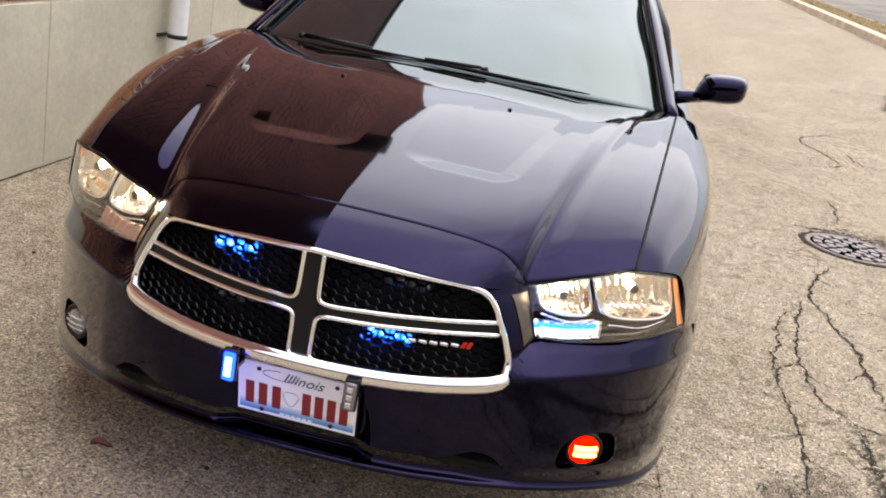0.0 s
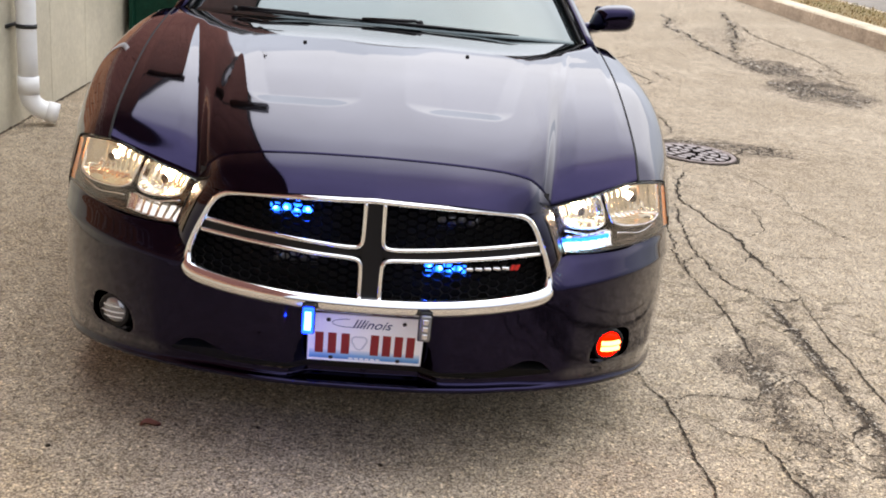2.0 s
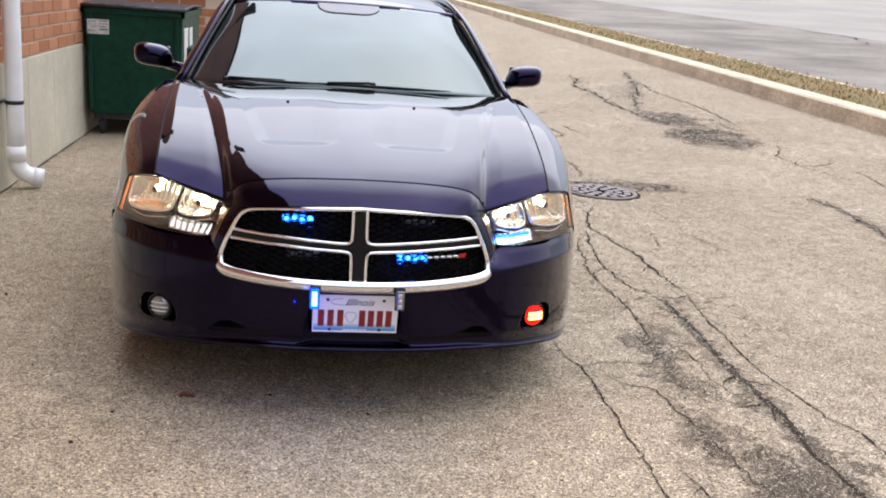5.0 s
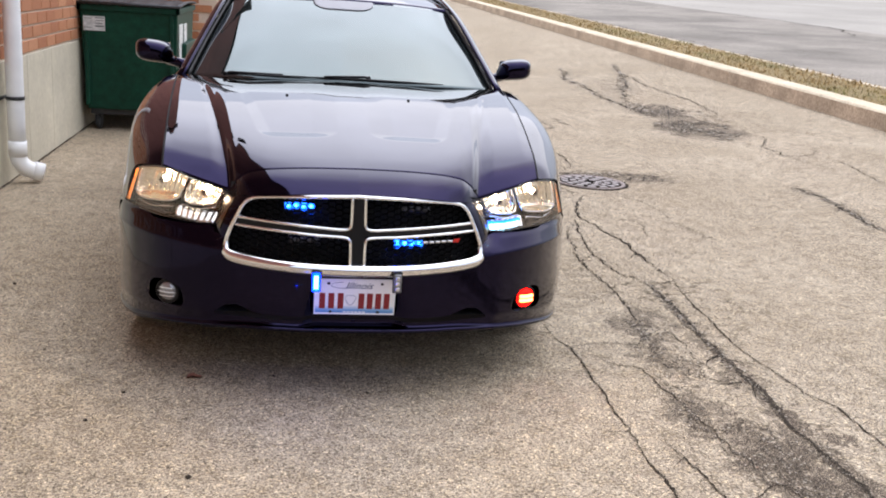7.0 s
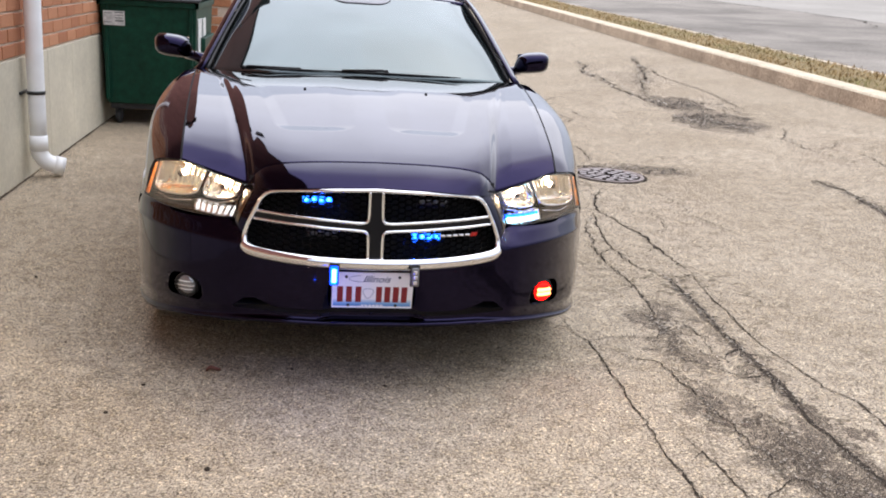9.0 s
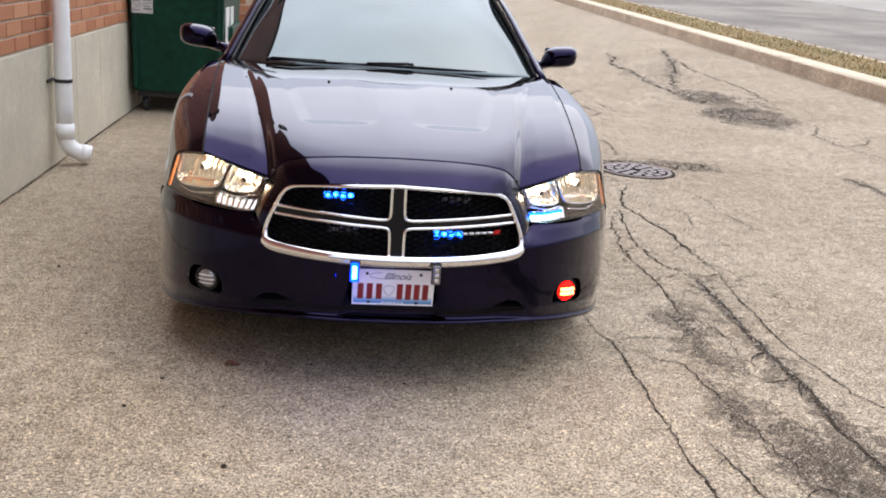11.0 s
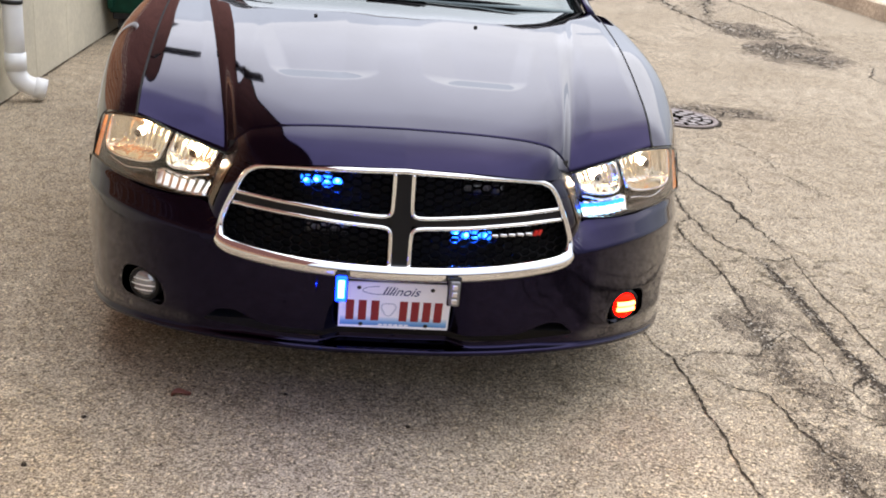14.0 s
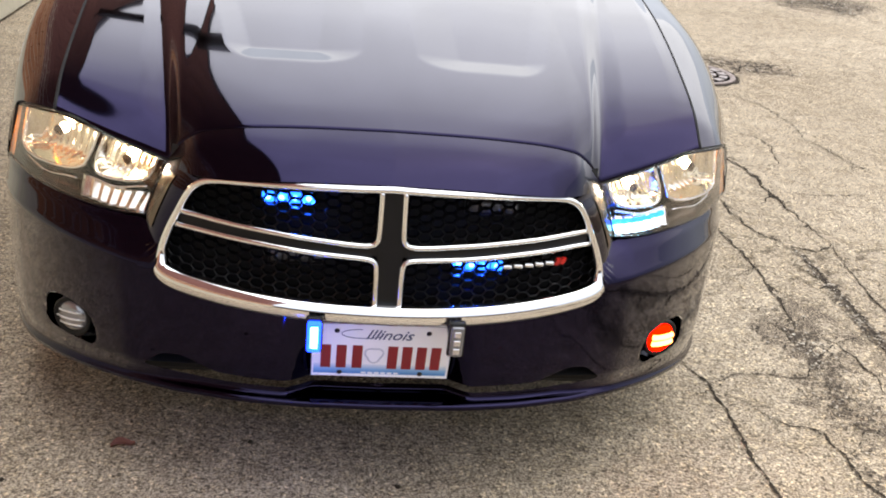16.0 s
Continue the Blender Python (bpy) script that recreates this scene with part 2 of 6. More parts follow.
def old_pavement():
    """Worn asphalt with pale aggregate, broad stains and dark ravelled patches."""
    m = material("worn_asphalt", (0.3, 0.27, 0.22), 0.9, Specular_IOR_Level=0.12)
    nodes, links = m.node_tree.nodes, m.node_tree.links
    fine, mid, broad = texture_noise(m, 150, 2.0, 0.8), texture_noise(m, 80, 4.0, 0.75), texture_noise(m, 0.8, 5.0, 0.6)
    base = ramp(m, fine.outputs["Fac"], [(0.30, (0.07, 0.056, 0.040)), (0.44, (0.31, 0.260, 0.200)), (0.66, (0.74, 0.64, 0.50))]).outputs["Color"]
    spot = ramp(m, mid.outputs["Fac"], [(0.33, (0.36, 0.34, 0.31)), (0.52, (1, 1, 1))]).outputs["Color"]
    stain = ramp(m, broad.outputs["Fac"], [(0.30, (0.82, 0.80, 0.77)), (0.65, (1.0, 1.0, 1.0))]).outputs["Color"]
    color = mix(m, "MULTIPLY", mix(m, "MULTIPLY", base, spot), stain)
    mottle = ramp(m, texture_noise(m, 9.0, 6.0, 0.75).outputs["Fac"], [(0.34, (0.72, 0.70, 0.67)), (0.56, (1.0, 1.0, 1.0)), (0.72, (1.12, 1.11, 1.09))]).outputs["Color"]
    color = mix(m, "MULTIPLY", color, mottle)
    # pale and dark aggregate chips
    chips = nodes.new("ShaderNodeTexVoronoi")
    chips.inputs["Scale"].default_value = 115
    where_chip = nodes.new("ShaderNodeTexCoord")
    links.new(where_chip.outputs["Object"], chips.inputs["Vector"])
    tone = nodes.new("ShaderNodeSeparateColor")
    links.new(chips.outputs["Color"], tone.inputs[0])
    chip = ramp(m, tone.outputs[0], [(0.0, (0.22, 0.20, 0.17)), (0.14, (0.60, 0.58, 0.55)), (0.3, (0.92, 0.90, 0.87)), (0.75, (1.06, 1.04, 1.0)), (0.88, (1.35, 1.29, 1.16)), (1.0, (2.0, 1.88, 1.62))]).outputs["Color"]
    color = mix(m, "MULTIPLY", color, chip, 0.75)
    # fine map cracking, only here and there
    cells = nodes.new("ShaderNodeTexVoronoi")
    cells.feature = "DISTANCE_TO_EDGE"
    cells.inputs["Scale"].default_value = 5.5
    bent = nodes.new("ShaderNodeVectorMath")
    bent.operation = "MULTIPLY_ADD"
    bent.inputs[1].default_value = (0.22, 0.22, 0.0)
    links.new(texture_noise(m, 7.0, 5.0, 0.7).outputs["Color"], bent.inputs[0])
    place0 = nodes.new("ShaderNodeTexCoord")
    links.new(place0.outputs["Object"], bent.inputs[2])
    links.new(bent.outputs["Vector"], cells.inputs["Vector"])
    edge = ramp(m, cells.outputs["Distance"], [(0.0, (0.25, 0.23, 0.2)), (0.035, (1, 1, 1))]).outputs["Color"]
    where = ramp(m, texture_noise(m, 0.55, 4.0, 0.7).outputs["Fac"], [(0.40, (0, 0, 0)), (0.56, (0.9, 0.9, 0.9))]).outputs["Color"]
    split = nodes.new("ShaderNodeSeparateXYZ")
    links.new(place0.outputs["Object"], split.inputs[0])
    span = nodes.new("ShaderNodeMapRange")
    span.inputs["From Min"].default_value, span.inputs["From Max"].default_value = 0.95, 1.35
    links.new(split.outputs["X"], span.inputs["Value"])
    where = mix(m, "MULTIPLY", where, span.outputs["Result"])
    beyond = nodes.new("ShaderNodeMapRange")
    beyond.inputs["From Min"].default_value, beyond.inputs["From Max"].default_value = 2.0, 2.6
    beyond.inputs["To Min"].default_value, beyond.inputs["To Max"].default_value = 1.0, 0.3
    links.new(split.outputs["X"], beyond.inputs["Value"])
    where = mix(m, "MULTIPLY", where, beyond.outputs["Result"])
    color = mix(m, "MIX", color, mix(m, "MULTIPLY", color, edge), where)
    # ravelled patches: where the top layer is gone
    coord = nodes.new("ShaderNodeTexCoord")
    wobble = texture_noise(m, 3.2, 5.0, 0.65)
    wob = nodes.new("ShaderNodeVectorMath")
    wob.operation = "MULTIPLY_ADD"
    wob.inputs[1].default_value, wob.inputs[2].default_value = (0.9, 0.9, 0.0), (-0.45, -0.45, 0.0)
    links.new(wobble.outputs["Color"], wob.inputs[0])
    place = nodes.new("ShaderNodeVectorMath")
    links.new(coord.outputs["Object"], place.inputs[0])
    links.new(wob.outputs["Vector"], place.inputs[1])
    total = None
    for x, y, rx, ry, power in PATCHES:
        off = nodes.new("ShaderNodeVectorMath")
        off.operation = "MULTIPLY_ADD"
        off.inputs[1].default_value, off.inputs[2].default_value = (1 / rx, 1 / ry, 0), (-x / rx, -y / ry, 0)
        links.new(place.outputs["Vector"], off.inputs[0])
        length = nodes.new("ShaderNodeVectorMath")
        length.operation = "LENGTH"
        links.new(off.outputs["Vector"], length.inputs[0])
        fade = nodes.new("ShaderNodeMapRange")
        fade.interpolation_type = "SMOOTHSTEP"
        fade.inputs["From Min"].default_value, fade.inputs["From Max"].default_value = 1.15, 0.55
        fade.inputs["To Min"].default_value, fade.inputs["To Max"].default_value = 0.0, power
        links.new(length.outputs["Value"], fade.inputs["Value"])
        if total is None:
            total = fade.outputs["Result"]
        else:
            top = nodes.new("ShaderNodeMath")
            top.operation = "MAXIMUM"
            links.new(total, top.inputs[0])
            links.new(fade.outputs["Result"], top.inputs[1])
            total = top.outputs["Value"]
    worn = ramp(m, fine.outputs["Fac"], [(0.35, (0.012, 0.009, 0.006)), (0.52, (0.115, 0.09, 0.066)), (0.64, (0.44, 0.355, 0.26))]).outputs["Color"]
    # break the patches up with the coarse grain
    ragged = nodes.new("ShaderNodeMath")
    ragged.operation = "MULTIPLY_ADD"
    ragged.inputs[1].default_value, ragged.inputs[2].default_value = 9.0, -4.75
    links.new(texture_noise(m, 24, 7.0, 0.85).outputs["Fac"], ragged.inputs[0])
    both_two = nodes.new("ShaderNodeMath")
    both_two.operation = "ADD"
    blotch = nodes.new("ShaderNodeMath")
    blotch.operation = "MULTIPLY_ADD"
    blotch.inputs[1].default_value = 1.8
    links.new(texture_noise(m, 5.0, 4.0, 0.7).outputs["Fac"], blotch.inputs[0])
    less = nodes.new("ShaderNodeMath")
    less.operation = "SUBTRACT"
    less.inputs[1].default_value = 0.72
    links.new(total, less.inputs[0])
    links.new(less.outputs["Value"], blotch.inputs[2])
    links.new(blotch.outputs["Value"], both_two.inputs[0])
    links.new(ragged.outputs["Value"], both_two.inputs[1])
    gate = nodes.new("ShaderNodeMath")
    gate.operation, gate.use_clamp = "MULTIPLY", True
    more = nodes.new("ShaderNodeMath")
    more.operation = "MULTIPLY"
    more.inputs[1].default_value = 1.75
    links.new(total, more.inputs[0])
    links.new(both_two.outputs["Value"], gate.inputs[0])
    links.new(more.outputs["Value"], gate.inputs[1])
    into(m, mix(m, "MIX", color, worn, gate.outputs["Value"]), "Base Color")
    bump(m, fine.outputs["Fac"], 0.55, 0.006)
    return m


# dark ravelled patches: x, y, half widths, depth of tone
PATCHES = [(1.47, 0.88, 0.17, 0.28, 0.75), (1.45, 0.40, 0.16, 0.30, 0.6), (1.35, -0.15, 0.13, 0.22, 0.65), (1.52, -0.70, 0.22, 0.50, 0.9), (1.75, -0.55, 0.10, 0.75, 0.9),
           (4.72, 9.45, 0.42, 1.0, 0.9), (4.66, 7.95, 0.55, 0.95, 0.95), (5.0, 12.4, 0.4, 1.2, 0.4), (2.7, 4.95, 0.65, 0.28, 0.6), (1.76, 0.4, 0.07, 0.9, 0.5), (-1.5, 3.55, 0.8, 0.22, 0.28)]
PAVEMENT = old_pavement()
LOT = speckled("far_asphalt", (0.19, 0.168, 0.14), (0.37, 0.33, 0.28), 30, 0.9, 0.2, 0.5, 0.35)


def turf():
    m = material("dormant_turf", (0.2, 0.16, 0.07), 0.95)
    n, b = texture_noise(m, 28, 5.0, 0.75), texture_noise(m, 0.9, 4.0)
    straw = ramp(m, n.outputs["Fac"], [(0.3, (0.07, 0.05, 0.018)), (0.5, (0.21, 0.15, 0.06)), (0.72, (0.40, 0.30, 0.14))]).outputs["Color"]
    green = ramp(m, n.outputs["Fac"], [(0.3, (0.03, 0.045, 0.01)), (0.7, (0.15, 0.16, 0.05))]).outputs["Color"]
    f = ramp(m, b.outputs["Fac"], [(0.56, (0, 0, 0)), (0.76, (0.8, 0.8, 0.8))])
    into(m, mix(m, "MIX", straw, green, f.outputs["Color"]), "Base Color")
    bump(m, n.outputs["Fac"], 0.8, 0.03)
    return m


GREEN.node_tree.nodes["Principled BSDF"].inputs["Specular IOR Level"].default_value = 0.2
TURF = turf()


def dry_blades():
    """Straw and green mixed in broad drifts."""
    m = material("dry_grass_blades", (0.3, 0.2, 0.08), 0.9)
    n, b = texture_noise(m, 9, 3.0, 0.7), texture_noise(m, 0.7, 4.0, 0.6)
    straw = ramp(m, n.outputs["Fac"], [(0.32, (0.17, 0.105, 0.040)), (0.5, (0.33, 0.215, 0.085)), (0.7, (0.46, 0.32, 0.145))]).outputs["Color"]
    green = ramp(m, n.outputs["Fac"], [(0.32, (0.09, 0.10, 0.028)), (0.7, (0.29, 0.28, 0.09))]).outputs["Color"]
    into(m, mix(m, "MIX", straw, green, ramp(m, b.outputs["Fac"], [(0.50, (0, 0, 0)), (0.68, (0.85, 0.85, 0.85))]).outputs["Color"]), "Base Color")
    return m


GRASS_BLADE = dry_blades()


# ---- mesh helpers ----
def spline(xs, ys):
    """A smooth curve through the knots, without overshoot."""
    xs, ys = np.asarray(xs, float), np.asarray(ys, float)
    d = np.diff(ys) / np.diff(xs)
    m = np.zeros(len(xs))
    m[0], m[-1] = d[0], d[-1]
    for i in range(1, len(xs) - 1):
        m[i] = 0.0 if d[i - 1] * d[i] <= 0 else 2 * d[i - 1] * d[i] / (d[i - 1] + d[i])

    def at(x):
        x = np.clip(x, xs[0], xs[-1])
        i = int(np.clip(np.searchsorted(xs, x) - 1, 0, len(xs) - 2))
        h = xs[i + 1] - xs[i]
        t = (x - xs[i]) / h
        return ((2 * t**3 - 3 * t**2 + 1) * ys[i] + (t**3 - 2 * t**2 + t) * h * m[i] + (3 * t**2 - 2 * t**3) * ys[i + 1] + (t**3 - t**2) * h * m[i + 1])

    return at


def smooth(a, b, x):
    t = min(1.0, max(0.0, (x - a) / (b - a)))
    return t * t * (3 - 2 * t)


def curve3(points):
    """A smooth curve in space through the points; returns a function of 0..1 along its length."""
    p = np.asarray(points, float)
    k = np.r_[0, np.cumsum(np.linalg.norm(np.diff(p, axis=0), axis=1))]
    k /= k[-1]
    fx, fy, fz = (spline(k, p[:, i]) for i in range(3))
    return lambda u: Vector((fx(u), fy(u), fz(u)))


def root_of(ob):
    while ob.parent:
        ob = ob.parent
    return ob


def part(name, bm, mat, parent=None, label="", shade=True):
    """Links a bmesh, built at its place in the world, as one mesh object under a thing or a part."""
    me = bpy.data.meshes.new(name)
    if parent is not None:
        bmesh.ops.translate(bm, verts=bm.verts, vec=-root_of(parent).location)
    bm.to_mesh(me)
    bm.free()
    for one in mat if isinstance(mat, (list, tuple)) else (mat,):
        me.materials.append(one)
    if shade:
        me.shade_smooth()
    ob = new(name, me)
    ob.parent = parent
    return tagged(ob, label) if label else ob


def thing(name, place, label, category, group="", kind=""):
    ob = new(name)
    ob.location = place
    return tagged(ob, label, category, group, kind)


def grid(nu, nv, f, bm=None, flip=False, keep=None):
    """A sheet of nu x nv cells through f(u, v)."""
    bm = bm or bmesh.new()
    v = [[bm.verts.new(f(i / nu, j / nv)) for j in range(nv + 1)] for i in range(nu + 1)]
    for i in range(nu):
        for j in range(nv):
            q = (v[i][j], v[i + 1][j], v[i + 1][j + 1], v[i][j + 1])
            if keep is None or keep(sum((a.co for a in q), Vector()) / 4):
                bm.faces.new(q[::-1] if flip else q)
    if keep is not None:
        bmesh.ops.delete(bm, geom=[a for a in bm.verts if not a.link_faces], context="VERTS")
    return bm


def mirrored(bm):
    """Adds the mirror image across x = 0."""
    geom = bmesh.ops.duplicate(bm, geom=bm.verts[:] + bm.edges[:] + bm.faces[:])["geom"]
    for a in geom:
        if isinstance(a, bmesh.types.BMVert):
            a.co.x = -a.co.x
    bmesh.ops.reverse_faces(bm, faces=[a for a in geom if isinstance(a, bmesh.types.BMFace)])
    bmesh.ops.remove_doubles(bm, verts=bm.verts, dist=0.0004)
    return bm


def flipped(bm):
    """The mirror image across x = 0."""
    for a in bm.verts:
        a.co.x = -a.co.x
    bmesh.ops.reverse_faces(bm, faces=bm.faces[:])
    return bm


def thick(bm, depth):
    """Gives a sheet thickness, inwards."""
    bmesh.ops.recalc_face_normals(bm, faces=bm.faces[:])
    bmesh.ops.solidify(bm, geom=bm.faces[:], thickness=depth)
    return bm


def box(bm, low, high, bevel=0.0, seg=2):
    low, high = Vector(low), Vector(high)
    made = bmesh.ops.create_cube(bm, size=1.0)["verts"]
    for a in made:
        a.co = Vector(((a.co[i] + 0.5) * (high[i] - low[i]) + low[i]) for i in range(3))
    if bevel:
        edges = list({e for a in made for e in a.link_edges})
        bmesh.ops.bevel(bm, geom=edges, offset=bevel, segments=seg, affect="EDGES", profile=0.5)
    return bm


def tube(bm, path, radius, sides=12, closed=False, caps=True, squash=None):
    """A round bar along a path; radius may be a function of 0..1; squash: (width, height, up) gives an oval section."""
    n = len(path)
    path = [Vector(p) for p in path]
    rings = []
    up = Vector(squash[2]) if squash else Vector((0, 0, 1))
    side_before = None
    for i, p in enumerate(path):
        a = path[(i - 1) % n] if closed or i > 0 else path[i]
        b = path[(i + 1) % n] if closed or i < n - 1 else path[i]
        t = (b - a).normalized()
        if squash:
            s = t.cross(up).normalized()
        else:
            s = side_before - t * side_before.dot(t) if side_before else t.cross(up)
            if s.length < 1e-4:
                s = t.cross(Vector((1, 0, 0)))
            s.normalize()
            side_before = s
        w = s.cross(t).normalized()
        r = radius(i / max(1, n - 1)) if callable(radius) else radius
        ra, rb = (r * squash[0], r * squash[1]) if squash else (r, r)
        rings.append([bm.verts.new(p + s * math.cos(k / sides * math.tau) * ra + w * math.sin(k / sides * math.tau) * rb) for k in range(sides)])
    for i in range(n if closed else n - 1):
        r1, r2 = rings[i], rings[(i + 1) % n]
        for k in range(sides):
            bm.faces.new((r1[k], r1[(k + 1) % sides], r2[(k + 1) % sides], r2[k]))
    if caps and not closed:
        bm.faces.new(rings[0][::-1])
        bm.faces.new(rings[-1])
    return bm


def lathe(bm, profile, m=Matrix(), sides=32):
    """Turns a profile of (radius, height) round the z axis of the pose m."""
    rings = []
    for r, h in profile:
        rings.append([bm.verts.new(m @ Vector((r * math.cos(k / sides * math.tau), r * math.sin(k / sides * math.tau), h))) for k in range(sides)])
    for a, b in zip(rings, rings[1:]):
        for k in range(sides):
            bm.faces.new((a[k], a[(k + 1) % sides], b[(k + 1) % sides], b[k]))
    if profile[0][0] > 1e-6:
        bm.faces.new(rings[0][::-1])
    if profile[-1][0] > 1e-6:
        bm.faces.new(rings[-1])
    bmesh.ops.remove_doubles(bm, verts=bm.verts, dist=1e-5)
    return bm


def inside(poly, x, z):
    c, n = False, len(poly)
    for i in range(n):
        (x1, z1), (x2, z2) = poly[i], poly[i - 1]
        if (z1 > z) != (z2 > z) and x < (x2 - x1) * (z - z1) / (z2 - z1) + x1:
            c = not c
    return c


def nearest(poly, x, z):
    best = None
    for i in range(len(poly)):
        a, b = Vector(poly[i - 1]), Vector(poly[i])
        d = b - a
        t = max(0, min(1, (Vector((x, z)) - a).dot(d) / max(d.length_squared, 1e-9)))
        q = a + d * t
        r = (q - Vector((x, z))).length
        if best is None or r < best[0]:
            best = (r, q)
    return best


def rounded(poly, radius, seg=5):
    """A polygon with its corners rounded."""
    out, n = [], len(poly)
    for i in range(n):
        p, a, b = (Vector(poly[k % n]) for k in (i, i - 1, i + 1))
        r = min(radius, (a - p).length * 0.45, (b - p).length * 0.45)
        s, e = p + (a - p).normalized() * r, p + (b - p).normalized() * r
        for k in range(seg + 1):
            t = k / seg
            out.append(tuple((1 - t) ** 2 * s + 2 * t * (1 - t) * p + t * t * e))
    return out


def carve(bm, poly, reach, axes=(0, 2)):
    """Cuts an opening, given in two axes, out of a fine sheet, and draws its rim onto the outline."""
    i, j = axes
    gone = [f for f in bm.faces if inside(poly, f.calc_center_median()[i], f.calc_center_median()[j])]
    bmesh.ops.delete(bm, geom=gone, context="FACES")
    bmesh.ops.delete(bm, geom=[a for a in bm.verts if not a.link_faces], context="VERTS")
    for a in bm.verts:
        if a.is_boundary:
            r, q = nearest(poly, a.co[i], a.co[j])
            if r < reach:
                a.co[i], a.co[j] = q
    return bm


# ---- ground, kerb, lot ----
TURF_X, LOT_X = 7.26, 9.1


def ground_z(x, y):
    side = smooth(2.9, 7.0, x) * 0.185
    back = 0.022 * max(0.0, y - 7.0) * smooth(1.5, 6.5, x)
    z = side + back
    if x > LOT_X:
        z += 0.035 * (x - LOT_X)
    return z


def build_ground():
    def line(cuts):
        out = []
        for a, b, step in cuts:
            n = max(1, round((b - a) / step))
            out += [a + (b - a) * i / n for i in range(n)]
        return out + [cuts[-1][1]]

    xs = line([(-400, -60, 85), (-60, -3, 9.5), (-3, 7.0, 0.2), (7.0, 7.02, 0.02), (7.02, 7.26, 0.12), (7.26, 9.1, 0.23), (9.1, 30, 1.1), (30, 120, 10), (120, 400, 70)])
    ys = line([(-400, -60, 85), (-60, -5, 5.5), (-5, 30, 0.35), (30, 80, 2.5), (80, 400, 40)])
    bm = bmesh.new()
    v = [[bm.verts.new((x, y, ground_z(x, y) + (0.21 if 7.01 < x < 9.05 else 0.0))) for y in ys] for x in xs]
    for i in range(len(xs) - 1):
        for j in range(len(ys) - 1):
            f = bm.faces.new((v[i][j], v[i + 1][j], v[i + 1][j + 1], v[i][j + 1]))
            mid = (xs[i] + xs[i + 1]) / 2
            f.material_index = 0 if mid < TURF_X else 1 if mid < LOT_X else 2 if mid < 18.7 else 3
    ob = part("ground", bm, (PAVEMENT, TURF, LOT, LOT_PALE))
    return tagged(ob, "worn beige asphalt lane with cracks beside a kerbed turf strip", "ground", kind="structure")


build_ground()


def build_kerb():
    kerb = tagged(new("kerb"), "pale concrete kerb along the lane, stained and darkened for shade at its face", "kerb", kind="structure")
    y, n = -12.0, 0
    while y < 64:
        length = 3.05
        bm = bmesh.new()
        h = 0.235
        prof = [(6.99, -0.25), (6.975, 0.0), (6.99, h - 0.03), (7.015, h - 0.006), (7.05, h), (7.33, h + 0.004), (7.35, h - 0.01), (7.355, -0.25)]
        ends = []
        for yy in (y + 0.006, y + 0.02, y + length / 2, y + length - 0.02, y + length - 0.006):
            pinch = 0.006 if yy in (y + 0.006, y + length - 0.006) else 0.0
            ends.append([bm.verts.new((px, yy, ground_z(7.0, yy) + pz - pinch * (pz > 0.1))) for px, pz in prof])
        for a, b in zip(ends, ends[1:]):
            for k in range(len(prof) - 1):
                bm.faces.new((a[k], b[k], b[k + 1], a[k + 1]))
        bm.faces.new(ends[0])
        bm.faces.new(ends[-1][::-1])
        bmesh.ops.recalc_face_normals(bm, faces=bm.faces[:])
        # faces towards the lane take the colour with the shade in it
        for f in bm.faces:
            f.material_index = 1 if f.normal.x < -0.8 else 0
        part("kerb_stone", bm, (KERB, KERB_FACE_SHADED), kerb, shade=False)
        y += length
    edge = bmesh.new()
    ys = [-12 + 1.5 * i for i in range(52)]
    rows = [[edge.verts.new((x, yy, ground_z(x, yy) + z)) for x, z in ((9.02, 0.0), (9.04, 0.19), (9.17, 0.19), (9.2, -0.05))] for yy in ys]
    for a, b in zip(rows, rows[1:]):
        for k in range(3):
            edge.faces.new((a[k], b[k], b[k + 1], a[k + 1]))
    part("lot_edging", edge, KERB, kerb, "narrow pale concrete edging", shade=False)


build_kerb()


def build_turf_blades():
    rng = random.Random(5)
    verts, faces = [], []
    for _ in range(14000):
        y = 4 + 46 * rng.random() ** 1.6
        x = rng.uniform(7.36, 9.0)
        z = ground_z(x, y) + 0.205
        a, h, w = rng.uniform(0, math.tau), rng.uniform(0.02, 0.06) * (1.0 + 1.4 * max(0.0, noise.noise(Vector((x * 2.2, y * 1.1, 0.0))))), rng.uniform(0.004, 0.014)
        lean = rng.uniform(0.2, 1.4) * h
        n = len(verts)
        verts += [(x - w * math.cos(a), y - w * math.sin(a), z), (x + w * math.cos(a), y + w * math.sin(a), z), (x + lean * math.sin(a), y - lean * math.cos(a), z + h)]
        faces.append((n, n + 1, n + 2))
    me = bpy.data.meshes.new("turf_blades")
    me.from_pydata(verts, [], faces)
    me.materials.append(GRASS_BLADE)
    tagged(new("turf_blades", me), "dry straw-coloured grass blades on the strip", "grass", kind="stuff")


build_turf_blades()


